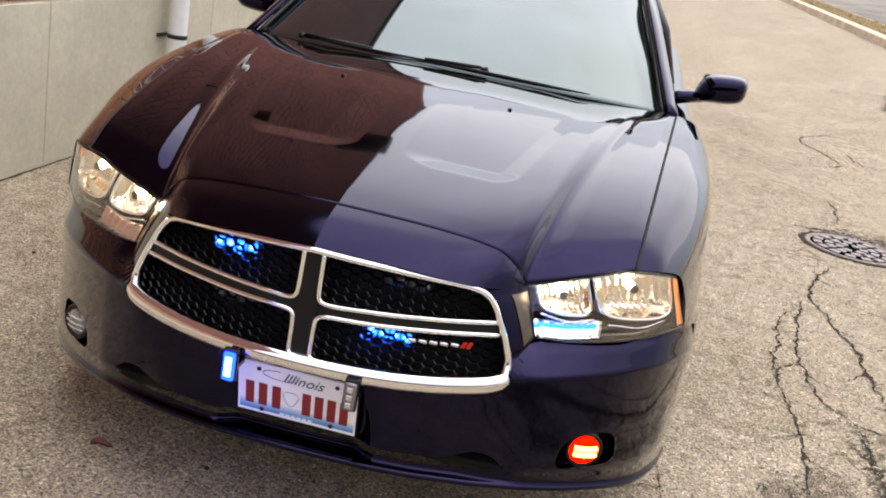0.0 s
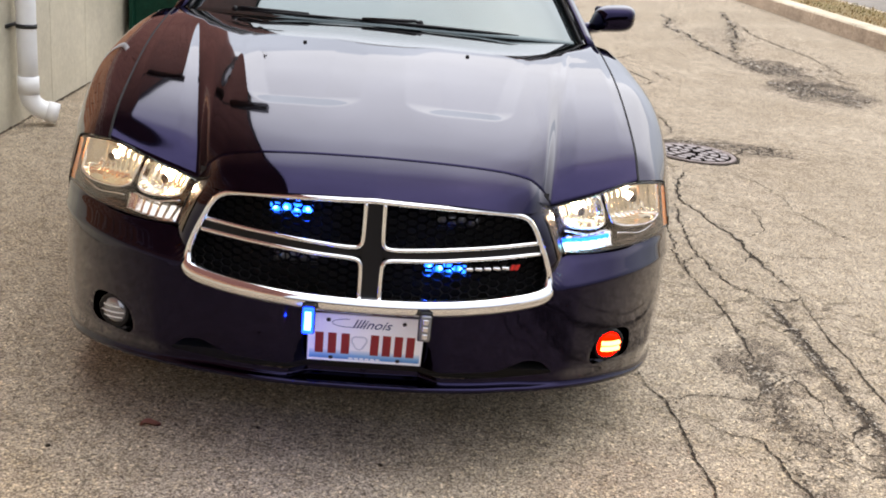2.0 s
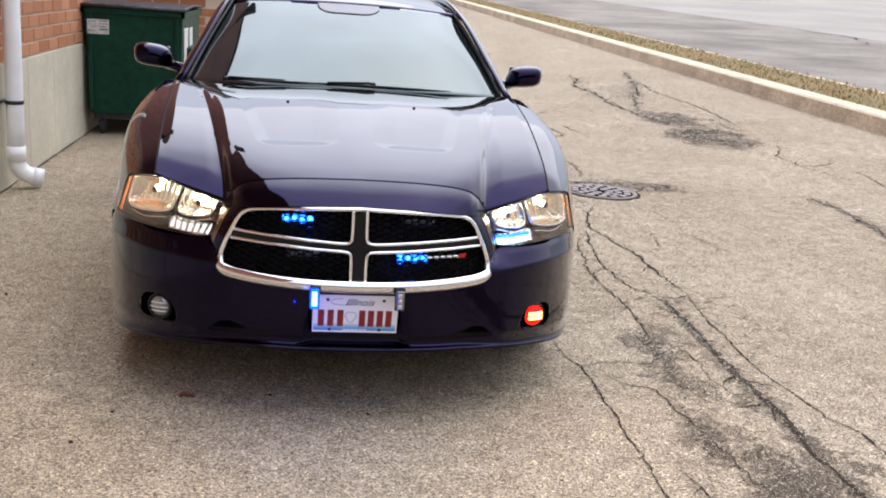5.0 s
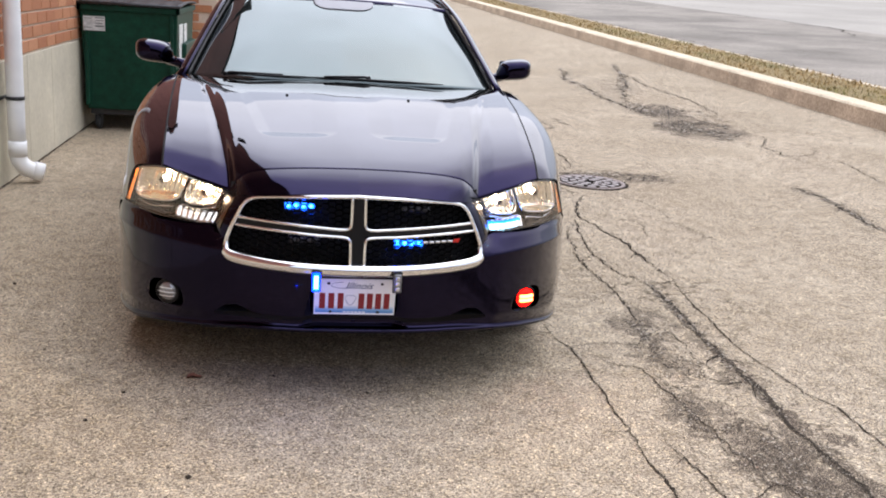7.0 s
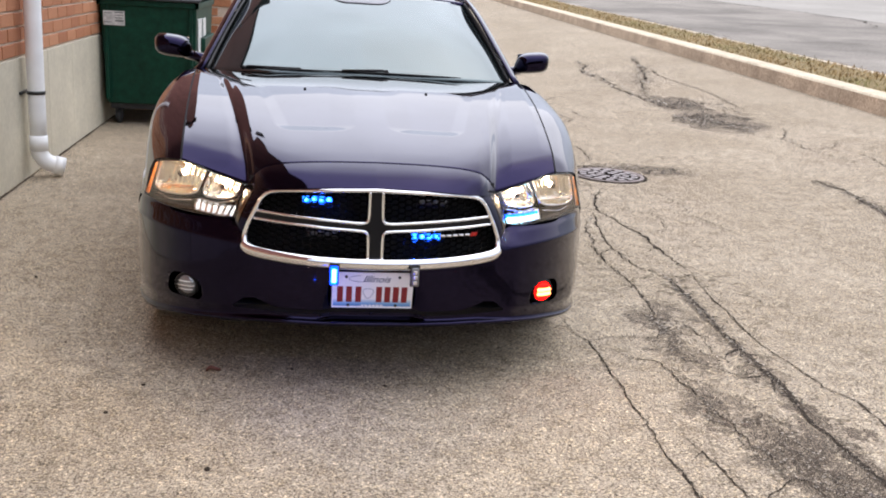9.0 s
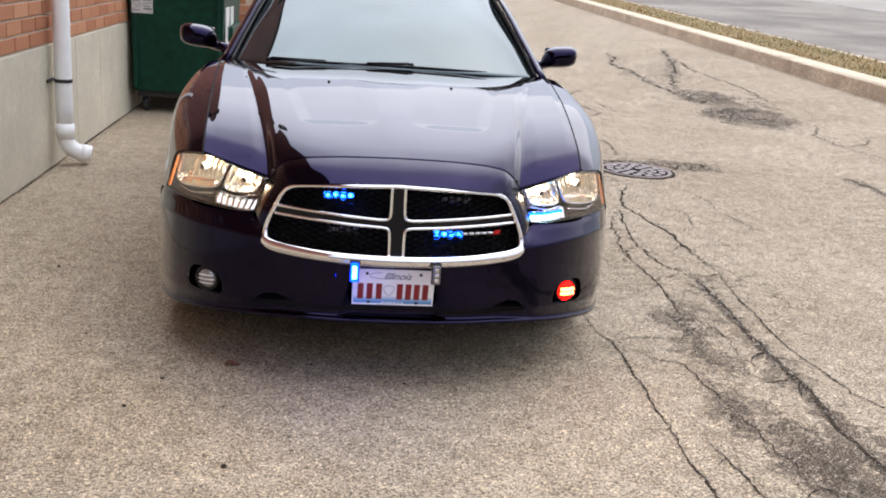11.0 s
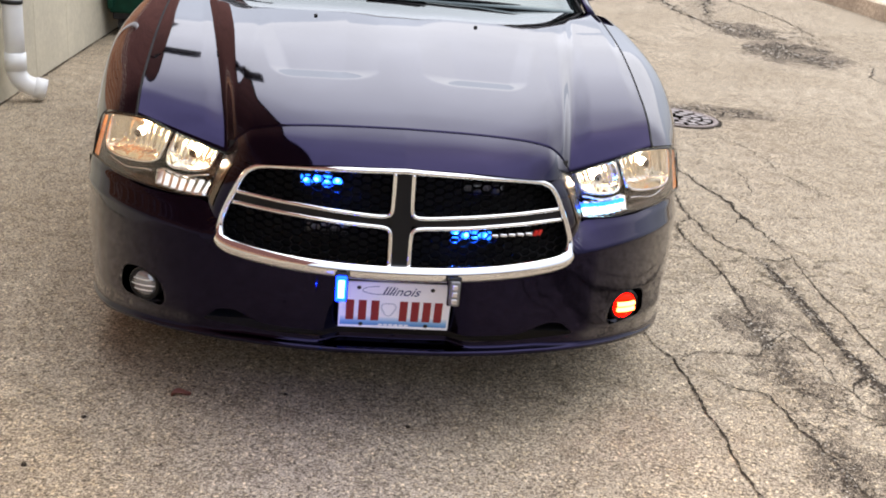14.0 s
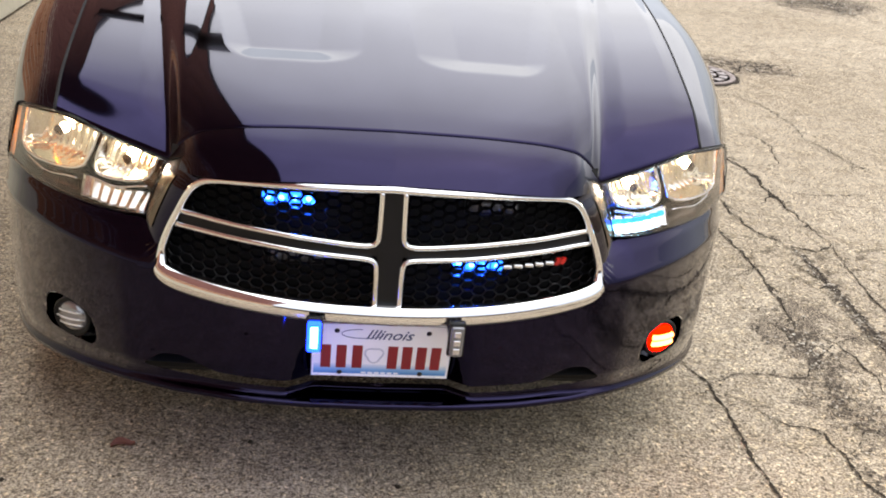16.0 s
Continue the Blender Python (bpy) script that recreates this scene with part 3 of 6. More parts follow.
def crack(name, points, width, seed, wander=0.02):
    """A dark open crack in the pavement, as an uneven ribbon that follows the points."""
    rng = random.Random(seed)
    c = curve3([(x, y, 0) for x, y in points])
    length = sum(math.dist(a, b) for a, b in zip(points, points[1:]))
    width *= 0.62
    n = max(12, int(length / (0.010 if length < 4 else 0.016)))
    bm = bmesh.new()
    left, right, trail = [], [], []
    for i in range(n + 1):
        t = i / n
        p, q = c(max(0, t - 0.5 / n)), c(min(1, t + 0.5 / n))
        d = (q - p).normalized()
        s = Vector((-d.y, d.x, 0))
        s_along = t * length
        drift = wander * (1.7 * noise.noise(Vector((s_along / max(0.28, 14 * wander), seed * 3.1, 0))) + 1.1 * noise.noise(Vector((s_along / max(0.055, 3 * wander), seed * 5.7, 4))))
        swell = 0.8 + 0.5 * noise.noise(Vector((seed * 7.3, i * 0.05, 0)))
        w = width * (0.25 + 1.25 * rng.random() ** 1.6 + 0.5 * max(0.0, noise.noise(Vector((i * 0.31, seed, 2))))) * swell * (0.25 + min(1, 6 * t, 6 * (1 - t)))
        o = c(t) + s * drift
        trail.append((o.x, o.y))
        left.append(bm.verts.new((o.x + s.x * w / 2, o.y + s.y * w / 2, ground_z(o.x, o.y) + 0.0035)))
        right.append(bm.verts.new((o.x - s.x * w / 2, o.y - s.y * w / 2, ground_z(o.x, o.y) + 0.0035)))
    for i in range(n):
        bm.faces.new((right[i], right[i + 1], left[i + 1], left[i]))
    CRACK_TRAILS.append((trail, width, length))
    # short side branches
    for _ in range(int(length * 1.8 * min(1.0, 0.05 / max(wander, 0.012)))):
        i = rng.randrange(2, n - 2)
        o = (left[i].co + right[i].co) / 2
        d = (left[i + 1].co - left[i - 1].co).normalized()
        a = rng.choice((-1, 1)) * rng.uniform(0.5, 1.3)
        d = Vector((d.x * math.cos(a) - d.y * math.sin(a), d.x * math.sin(a) + d.y * math.cos(a), 0))
        reach, m = rng.uniform(0.05, 0.20), 9
        side = Vector((-d.y, d.x, 0))
        row = []
        for k in range(m + 1):
            p = o + d * reach * k / m + side * rng.gauss(0, 0.005)
            w = width * 0.32 * (1 - 0.85 * k / m) * rng.uniform(0.5, 1.4)
            z = ground_z(p.x, p.y) + 0.0036
            row.append((bm.verts.new((p.x + side.x * w, p.y + side.y * w, z)), bm.verts.new((p.x - side.x * w, p.y - side.y * w, z))))
        for (a1, b1), (a2, b2) in zip(row, row[1:]):
            bm.faces.new((b1, b2, a2, a1))
    return part(name, bm, CRACK, CRACKS, shade=False)


CRACK_TRAILS = []
CRACKS = tagged(new("pavement_crack"), "dark branching cracks in the worn asphalt", "crack", kind="structure")
crack("crack", [(0.98, 1.0), (1.01, 0.67), (1.05, 0.56), (1.04, 0.12), (1.03, -0.18), (1.03, -0.51), (1.03, -0.8), (1.05, -1.6), (1.1, -2.6)], 0.016, 1, 0.010)
crack("crack", [(2.12, 4.06), (1.86, 3.32), (1.91, 2.98), (1.95, 2.52), (1.96, 2.05), (1.98, 1.73)], 0.030, 2)
crack("crack", [(1.98, 1.73), (1.91, 1.22), (1.89, 0.66), (1.90, 0.34), (1.93, 0.05), (2.0, -0.1), (1.99, -0.45), (2.02, -1.6)], 0.014, 3, 0.012)
crack("crack", [(1.98, 1.73), (1.88, 1.64), (1.78, 1.66)], 0.018, 4)
crack("crack", [(1.78, 1.66), (1.79, 1.31), (1.77, 0.86), (1.76, 0.44), (1.74, 0.05), (1.71, -0.26), (1.72, -0.5), (1.71, -0.8), (1.72, -2.2)], 0.044, 5, 0.012)
crack("crack", [(1.80, 3.25), (1.71, 2.65), (1.66, 2.22), (1.69, 1.79), (1.78, 1.66)], 0.020, 6)
crack("crack", [(1.75, 3.1), (1.59, 2.56), (1.53, 1.95), (1.53, 1.50), (1.51, 1.15), (1.45, 0.85)], 0.018, 7, 0.025)
crack("crack", [(1.05, 0.56), (1.20, 0.62), (1.33, 0.62), (1.50, 0.77), (1.74, 0.95)], 0.009, 8)
crack("crack", [(1.08, 0.52), (1.22, 0.36), (1.31, 0.33), (1.32, 0.14), (1.34, -0.07), (1.35, -0.28), (1.42, -0.7)], 0.014, 9)
crack("crack", [(1.15, -0.42), (1.19, -0.62), (1.18, -0.80), (1.22, -1.3)], 0.014, 10)
crack("crack", [(2.35, 4.3), (2.6, 3.7), (2.55, 3.2), (2.7, 2.7)], 0.010, 16)
crack("crack", [(1.98, 2.4), (2.2, 2.3), (2.45, 2.35)], 0.009, 18)
crack("crack", [(1.5, 1.0), (1.62, 0.7), (1.6, 0.45), (1.66, 0.1)], 0.010, 19)
crack("crack", [(2.3, 7.6), (2.9, 8.2), (2.7, 9.4), (3.2, 10.4)], 0.03, 20, 0.06)
crack("crack", [(4.80, 15.2), (4.73, 14.57), (4.5, 13.33), (4.44, 12.37), (4.40, 11.43), (4.41, 10.75), (4.41, 9.95)], 0.060, 12, 0.09)
crack("crack", [(5.91, 15.33), (5.61, 13.96), (5.08, 12.15), (4.73, 11.05), (4.53, 10.26)], 0.055, 13, 0.08)
crack("crack", [(5.91, 15.33), (5.54, 13.11), (5.44, 11.96), (5.46, 11.24), (5.52, 10.69), (5.50, 10.08), (5.44, 9.43), (5.30, 8.71)], 0.032, 14, 0.05)
crack("crack", [(5.14, 7.44), (5.21, 7.30), (5.05, 6.88), (4.90, 6.61), (4.89, 6.35), (4.86, 6.11), (5.03, 6.06), (5.39, 6.39)], 0.026, 15, 0.03)
crack("crack", [(4.86, 6.11), (4.93, 5.75), (4.96, 5.49), (4.92, 5.19)], 0.014, 17, 0.04)
crack("crack", [(5.27, 5.72), (5.20, 5.27), (5.12, 4.94), (5.0, 4.5)], 0.018, 26, 0.04)
crack("crack", [(4.18, 4.51), (4.22, 4.20), (4.21, 3.91), (4.17, 3.66), (4.13, 3.38), (4.10, 2.9)], 0.050, 11, 0.03)
crack("crack", [(3.15, 8.99), (3.18, 8.40)], 0.03, 27, 0.04)
crack("crack", [(2.45, 6.22), (2.41, 5.69), (2.30, 5.25)], 0.022, 28, 0.03)
crack("crack", [(2.69, 4.71), (2.89, 5.01), (2.98, 4.94), (3.14, 5.18)], 0.030, 33, 0.03)
crack("crack", [(2.05, 5.02), (2.3, 5.10), (2.6, 5.02), (2.78, 4.85)], 0.036, 34, 0.03)
crack("crack", [(18.3, 44.4), (18.7, 40.0), (19.0, 35.1), (19.0, 30.8), (18.2, 28.3), (17.0, 26.0)], 0.16, 21, 0.15)
crack("crack", [(10.1, 32.6), (10.4, 26.0), (10.5, 21.5), (12.2, 20.3), (14.5, 19.6)], 0.07, 22, 0.12)
crack("crack", [(9.4, 22.0), (9.9, 18.0), (10.2, 14.7)], 0.06, 23, 0.12)
crack("crack", [(20.0, 50.0), (24.0, 40.0), (27.0, 36.0)], 0.12, 24, 0.2)
# dark line drawn in the gap along the foot of the wall
crack("crack", [(-2.268, 0.5), (-2.266, 2.0), (-2.268, 4.0), (-2.266, 6.0), (-2.268, 8.6)], 0.026, 25, 0.004)
crack("crack", [(2.0, 3.4), (2.25, 3.15), (2.2, 2.8), (2.05, 2.6)], 0.010, 29, 0.02)
crack("crack", [(1.66, 2.22), (1.55, 2.1), (1.53, 1.95)], 0.010, 30, 0.02)
crack("crack", [(1.2, -0.9), (1.42, -0.75), (1.56, -0.95), (1.72, -0.9)], 0.010, 31, 0.03)
crack("crack", [(1.74, 0.3), (1.6, 0.2), (1.45, 0.32), (1.32, 0.2)], 0.009, 32, 0.03)


# worn bands: the way they follow, half width, how thickly strewn
RAVELLED = [([(1.78, 1.6), (1.77, 1.03), (1.74, 0.47), (1.73, 0.0), (1.74, -0.33), (1.71, -0.66), (1.72, -2.2)], 0.040, 1.0),
            ([(1.49, 0.93), (1.44, 0.55), (1.36, 0.1), (1.34, -0.25), (1.42, -0.6)], 0.045, 0.5),
            ([(4.18, 4.51), (4.21, 3.91), (4.13, 3.38), (4.10, 2.9)], 0.07, 1.0),
            ([(4.73, 14.57), (4.44, 12.37), (4.41, 9.95)], 0.14, 0.5), ([(5.61, 13.96), (5.08, 12.15), (4.53, 10.26)], 0.16, 0.6),
            ([(2.05, 5.02), (2.5, 5.08), (3.2, 5.1)], 0.10, 0.6)]
# broken areas: x, y, half widths, how thickly strewn
BROKEN = [(1.47, 0.88, 0.13, 0.20, 0.8), (1.46, 0.42, 0.13, 0.26, 0.55), (1.34, -0.15, 0.09, 0.14, 0.7), (1.52, -0.62, 0.16, 0.36, 1.0), (1.50, -1.3, 0.22, 0.5, 0.9),
          (4.70, 9.45, 0.32, 0.75, 1.6), (4.66, 7.95, 0.42, 0.75, 1.6), (5.15, 9.0, 0.25, 0.6, 0.5), (2.95, 4.9, 0.25, 0.2, 0.6), (2.4, 5.12, 0.4, 0.12, 0.6)]


def build_crumbs():
    """Broken-out aggregate: dark pits and loose stones along the cracks and in the worn places."""
    rng = random.Random(41)
    pits, stones = ([], []), ([], [])

    def chip(store, x, y, r, rise):
        verts, faces = store
        n, k, turn, z = len(verts), 5, rng.random() * math.tau, ground_z(x, y) + 0.0042 + rng.random() * 0.0012
        long = rng.uniform(0.7, 1.7)
        for i in range(k):
            a = i / k * math.tau
            rr = r * rng.uniform(0.55, 1.25)
            px, py = rr * long * math.cos(a), rr * math.sin(a)
            verts.append((x + px * math.cos(turn) - py * math.sin(turn), y + px * math.sin(turn) + py * math.cos(turn), z))
        if rise:
            verts.append((x, y, z + r * rise))
            faces.extend((n + i, n + (i + 1) % k, n + k) for i in range(k))
        else:
            faces.append(tuple(range(n, n + k)))

    def strew(x, y, size):
        r = size * rng.choice((0.5, 0.7, 0.7, 1.0, 1.0, 1.5))
        if rng.random() < 0.80:
            chip(pits, x, y, r, 0)
        else:
            chip(stones, x, y, r * 0.8, 0.5)

    def grain(y):
        return 0.0031 + 0.0011 * max(0.0, y + 1.0)

    for trail, width, length in CRACK_TRAILS:
        if trail[0][0] < -2 or trail[0][1] > 19:
            continue
        for _ in range(int(length * (30 + 5200 * width) / (1 + 0.25 * max(0.0, trail[0][1])))):
            x, y = rng.choice(trail)
            spread = width * 0.8 + 0.004
            strew(x + rng.gauss(0, spread), y + rng.gauss(0, spread), grain(y) * 0.8)
    for way, half, thick_ in RAVELLED:
        c = curve3([(x, y, 0) for x, y in way])
        length = sum(math.dist(a, b) for a, b in zip(way, way[1:]))
        for _ in range(int(0.55 * thick_ * length * half * 2 / (3.4 * grain(way[len(way) // 2][1]) ** 2))):
            p = c(rng.random())
            x, y = p.x + rng.gauss(0, half * 0.6), p.y + rng.gauss(0, half * 0.6)
            if noise.noise(Vector((x * 9, y * 5, 3.0))) > -0.25:
                strew(x, y, grain(y))
    for cx, cy, rx, ry, thick_ in BROKEN:
        for _ in range(int(0.62 * thick_ * math.pi * rx * ry / (3.4 * grain(cy) ** 2))):
            a, q = rng.random() * math.tau, rng.random() ** 0.6 * 1.15
            x, y = cx + rx * q * math.cos(a), cy + ry * q * math.sin(a)
            scale = 8.0 if cy < 3 else 3.0
            if noise.noise(Vector((x * scale, y * scale * 0.7, 7.0))) + 0.5 * noise.noise(Vector((x * scale * 3, y * scale * 3, 1.0))) > -0.12 + 0.35 * (q - 0.6):
                strew(x, y, grain(y))
    for name, store, mat, label in (("pavement_pits", pits, PIT, "dark broken-out pits along the asphalt cracks"), ("loose_stones", stones, STONE, "pale aggregate chips lying in the worn asphalt")):
        me = bpy.data.meshes.new(name)
        me.from_pydata(store[0], [], store[1])
        me.materials.append(mat)
        tagged(new(name, me), label, "gravel", kind="stuff")


build_crumbs()


def build_manhole():
    cover = thing("manhole_cover", (2.34, 4.66, 0.0), "grey cast-iron manhole cover with a cut-out pattern, set in the asphalt", "manhole cover")
    cx, cy = 2.34, 4.66
    bm = bmesh.new()
    lathe(bm, [(0.0, 0.0045), (0.275, 0.0045), (0.28, 0.012), (0.305, 0.013), (0.312, 0.003)], pose(cx, cy, 0), 48)
    part("frame_ring", bm, IRON, cover)
    plate = bmesh.new()
    for ring, (r, count) in enumerate(((0.055, 6), (0.125, 10), (0.20, 14))):
        for k in range(count):
            a = (k + 0.5 * (ring % 2)) / count * math.tau
            ra, rb = r, r + 0.055
            da = math.tau / count * 0.32
            low = [plate.verts.new((cx + rr * math.cos(aa), cy + rr * math.sin(aa), 0.0135)) for rr, aa in ((ra, a - da), (rb, a - da), (rb, a + da), (ra, a + da))]
            base = [plate.verts.new((*w.co.xy, 0.004)) for w in low]
            plate.faces.new(low)
            for i in range(4):
                plate.faces.new((base[i], base[(i + 1) % 4], low[(i + 1) % 4], low[i]))
    part("raised_pattern", plate, speckled("worn_iron", (0.20, 0.165, 0.15), (0.31, 0.265, 0.245), 60, 0.5, 0.2), cover, shade=False)
    dark = bmesh.new()
    lathe(dark, [(0.0, 0.006), (0.272, 0.006)], pose(cx, cy, 0), 48)
    part("recess", dark, PIT, cover)
    rim = bmesh.new()
    rng = random.Random(3)
    n = 64
    a = [rim.verts.new((cx + 0.312 * math.cos(k / n * math.tau), cy + 0.312 * math.sin(k / n * math.tau), 0.0035)) for k in range(n)]
    rs = [0.320 + 0.03 * rng.random() + 0.035 * max(0.0, math.sin(k / n * math.tau)) for k in range(n)]
    b = [rim.verts.new((cx + rs[k] * math.cos(k / n * math.tau), cy + rs[k] * math.sin(k / n * math.tau), 0.0035)) for k in range(n)]
    for k in range(n):
        rim.faces.new((a[k], b[k], b[(k + 1) % n], a[(k + 1) % n]))
    part("dirt_joint", rim, CRACK, cover, "dark crumbling joint", shade=False)


build_manhole()


def build_litter():
    for x, y, s, turn, kind in ((-0.61, 0.19, 0.030, 20, "leaf"), (-0.86, 0.05, 0.0072, 70, "pebble"), (-0.95, -0.2, 0.0084, 10, "pebble"), (-0.55, -0.63, 0.0108, 130, "pebble"),
                                (-0.3, 0.22, 0.0072, 40, "pebble"), (-1.25, 0.5, 0.0060, 80, "pebble"), (0.07, 0.05, 0.0072, 15, "pebble"), (-1.6, 1.4, 0.0096, 15, "pebble")):
        bm = bmesh.new()
        if kind == "leaf":
            m = pose(x, y, 0.004, 0, 0, turn)
            grid(10, 4, lambda u, v: m @ Vector(((u - 0.5) * 2 * s, (v - 0.5) * s * 1.1 * math.sin(math.pi * min(0.97, max(0.03, u))), 0.012 * abs(v - 0.5) * 2 + 0.006 * math.sin(5 * u))), bm)
            ob = part("leaf", bm, LEAF)
            tagged(ob, "curled dry reddish-brown leaf on the asphalt", "leaf")
        else:
            bmesh.ops.create_icosphere(bm, subdivisions=2, radius=s, matrix=pose(x, y, s * 0.35))
            for a in bm.verts:
                a.co.z = s * 0.3 + (a.co.z - s * 0.35) * 0.5
                a.co += noise.noise_vector(a.co * 60) * s * 0.25
            tagged(part("pebble", bm, CRACK), "small dark pebble lying on the asphalt", "pebble", "loose pebbles")


build_litter()

# ---- building beside the lane ----
WALL_X, WALL_TOP, BRICK_Z = -2.285, 7.2, 0.862
WALL_Y0, WALL_Y1, PIER_Y = -4.5, 12.0, 8.7


def build_wall():
    wall = tagged(new("wall_west"), "orange-red brick wall on a stained poured-concrete base", "wall", kind="structure")
    bm = bmesh.new()
    ys = [WALL_Y0, 0.1, 2.55, 4.55, 5.35, 6.75, WALL_Y1]
    for a, b in zip(ys, ys[1:]):
        box(bm, (WALL_X - 0.36, a + 0.003, -0.4), (WALL_X, b - 0.003, BRICK_Z), 0.004, 1)
    part("foundation", bm, FOUNDATION, wall, "stained grey concrete base with form joints", shade=False)
    bm = bmesh.new()
    box(bm, (WALL_X - 0.36, WALL_Y0, BRICK_Z - 0.001), (WALL_X - 0.014, WALL_Y1, 2.0))
    part("mortar", bm, MORTAR, wall, "pale recessed mortar", shade=False)
    bm = bmesh.new()
    box(bm, (WALL_X - 0.40, WALL_Y0 - 0.03, WALL_TOP), (WALL_X + 0.04, WALL_Y1 + 0.03, WALL_TOP + 0.08), 0.008, 1)
    part("coping", bm, DARK_METAL, wall, "dark metal coping", shade=False)
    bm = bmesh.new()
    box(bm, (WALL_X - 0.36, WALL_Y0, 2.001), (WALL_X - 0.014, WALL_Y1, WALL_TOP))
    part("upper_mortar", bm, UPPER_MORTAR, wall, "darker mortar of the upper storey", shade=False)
    # end face of the pier behind the container
    pier = bmesh.new()
    box(pier, (WALL_X + 0.001, PIER_Y, -0.3), (-1.16, PIER_Y + 0.3, 2.6))
    part("pier", pier, MORTAR, wall, "short brick pier", shade=False)
    return wall


WALL = build_wall()


def build_brick_faces():
    L, H, J = 0.287, 0.086, 0.017
    rng = random.Random(8)
    # one brick mesh shared by all loose-standing pieces
    bm = bmesh.new()
    box(bm, (-0.020, -L / 2, -H / 2), (0, L / 2, H / 2), 0.003, 1)
    me = bpy.data.meshes.new("brick")
    bm.to_mesh(me)
    bm.free()
    me.materials.append(BRICK)
    verts, faces = [], []
    rows = int((WALL_TOP - BRICK_Z) / (H + J))
    count = 0
    for r in range(rows):
        z = BRICK_Z + J + H / 2 + r * (H + J)
        y = WALL_Y0 + (L + J) * (0.5 if r % 2 else 0.0)
        while y + L < WALL_Y1:
            if y > 1.4 and r < 8 and z < 1.72 and count < 298:
                ob = new("brick", me)
                ob.parent = WALL
                ob.location = (WALL_X + rng.uniform(-0.003, 0.002), y + L / 2, z)
                ob.rotation_euler = (rng.gauss(0, 0.004), 0, 0)
                count += 1
            else:
                n, x = len(verts), WALL_X + (rng.uniform(-0.004, 0.002) if z < 1.72 else -0.010)
                b = 0.003
                verts += [(x - 0.018, y, z - H / 2), (x - 0.018, y + L, z - H / 2), (x - 0.018, y + L, z + H / 2), (x - 0.018, y, z + H / 2),
                          (x, y + b, z - H / 2 + b), (x, y + L - b, z - H / 2 + b), (x, y + L - b, z + H / 2 - b), (x, y + b, z + H / 2 - b)]
                faces += [(n + 4, n + 5, n + 6, n + 7), (n, n + 1, n + 5, n + 4), (n + 1, n + 2, n + 6, n + 5), (n + 2, n + 3, n + 7, n + 6), (n + 3, n, n + 4, n + 7)]
            y += L + J
    # the pier's bricks, facing the lane
    for r in range(25):
        z = -0.05 + J + H / 2 + r * (H + J)
        x = WALL_X + 0.02 + (L + J) * (0.5 if r % 2 else 0.0)
        while x + L < -1.15:
            n, y, b = len(verts), PIER_Y - 0.012, 0.003
            verts += [(x, y + 0.016, z - H / 2), (x + L, y + 0.016, z - H / 2), (x + L, y + 0.016, z + H / 2), (x, y + 0.016, z + H / 2),
                      (x + b, y, z - H / 2 + b), (x + L - b, y, z - H / 2 + b), (x + L - b, y, z + H / 2 - b), (x + b, y, z + H / 2 - b)]
            faces += [(n + 4, n + 5, n + 6, n + 7), (n, n + 1, n + 5, n + 4), (n + 1, n + 2, n + 6, n + 5), (n + 2, n + 3, n + 7, n + 6), (n + 3, n, n + 4, n + 7)]
            x += L + J
    rest = bpy.data.meshes.new("brickwork")
    rest.from_pydata(verts, [], faces)
    rest.materials.append(BRICK_JOINED)
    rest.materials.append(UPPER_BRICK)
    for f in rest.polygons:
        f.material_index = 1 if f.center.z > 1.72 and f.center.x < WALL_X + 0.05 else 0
    ob = new("brickwork", rest)
    ob.parent = WALL
    tagged(ob, "courses of orange-red brick", kind="stuff")


def build_reflection_wall():
    """An unseen dark wall, added behind the camera's way to darken the car's reflections."""
    wall = tagged(new("wall_south"), "unseen dark wall added for the car to mirror", "wall", kind="structure")
    bm = bmesh.new()
    box(bm, (-26, -20.5, -0.3), (22, -18.0, 4.6))
    part("facade", bm, REFLECTED_DARK, wall, shade=False)
    bm = bmesh.new()
    box(bm, (-26.1, -20.6, 4.6), (22.1, -17.94, 4.72))
    part("coping", bm, DARK_METAL, wall, shade=False)


build_reflection_wall()


def build_downpipe():
    pipe = thing("downpipe", (-2.15, 3.72, 0.0), "white plastic downpipe with a black strap on the wall", "pipe")
    x, y, r = WALL_X + 0.088, 3.84, 0.059
    bm = bmesh.new()
    tube(bm, [(x, y, 0.215 + i * 0.25) for i in range(9)], r, 24)
    part("pipe", bm, PVC, pipe)
    bm = bmesh.new()
    tube(bm, [(x, y, 0.20), (x, y, 0.31)], r + 0.005, 24)
    part("socket", bm, PVC, pipe)
    bm = bmesh.new()
    path = []
    for i in range(11):
        a = radians(90 * i / 10 * 0.86)
        path.append((x + 0.12 * (1 - math.cos(a)), y + 0.04 * (1 - math.cos(a)), 0.21 - 0.12 * math.sin(a)))
    end = Vector(path[-1]) - Vector(path[-2])
    path.append(tuple(Vector(path[-1]) + end.normalized() * 0.07))
    tube(bm, path, r, 24, caps=False)
    part("elbow", bm, PVC, pipe)
    bm = bmesh.new()
    tube(bm, path[-2:], r + 0.007, 24, caps=False)
    thick(bm, 0.006)
    part("outlet_collar", bm, PVC, pipe)
    bm = bmesh.new()
    tube(bm, [(x, y, 0.605), (x, y, 0.63)], r + 0.004, 24)
    box(bm, (WALL_X - 0.002, y - 0.11, 0.607), (WALL_X + 0.012, y + 0.11, 0.628), 0.002, 1)
    part("strap", bm, STRAP, pipe, "black metal strap")


build_downpipe()


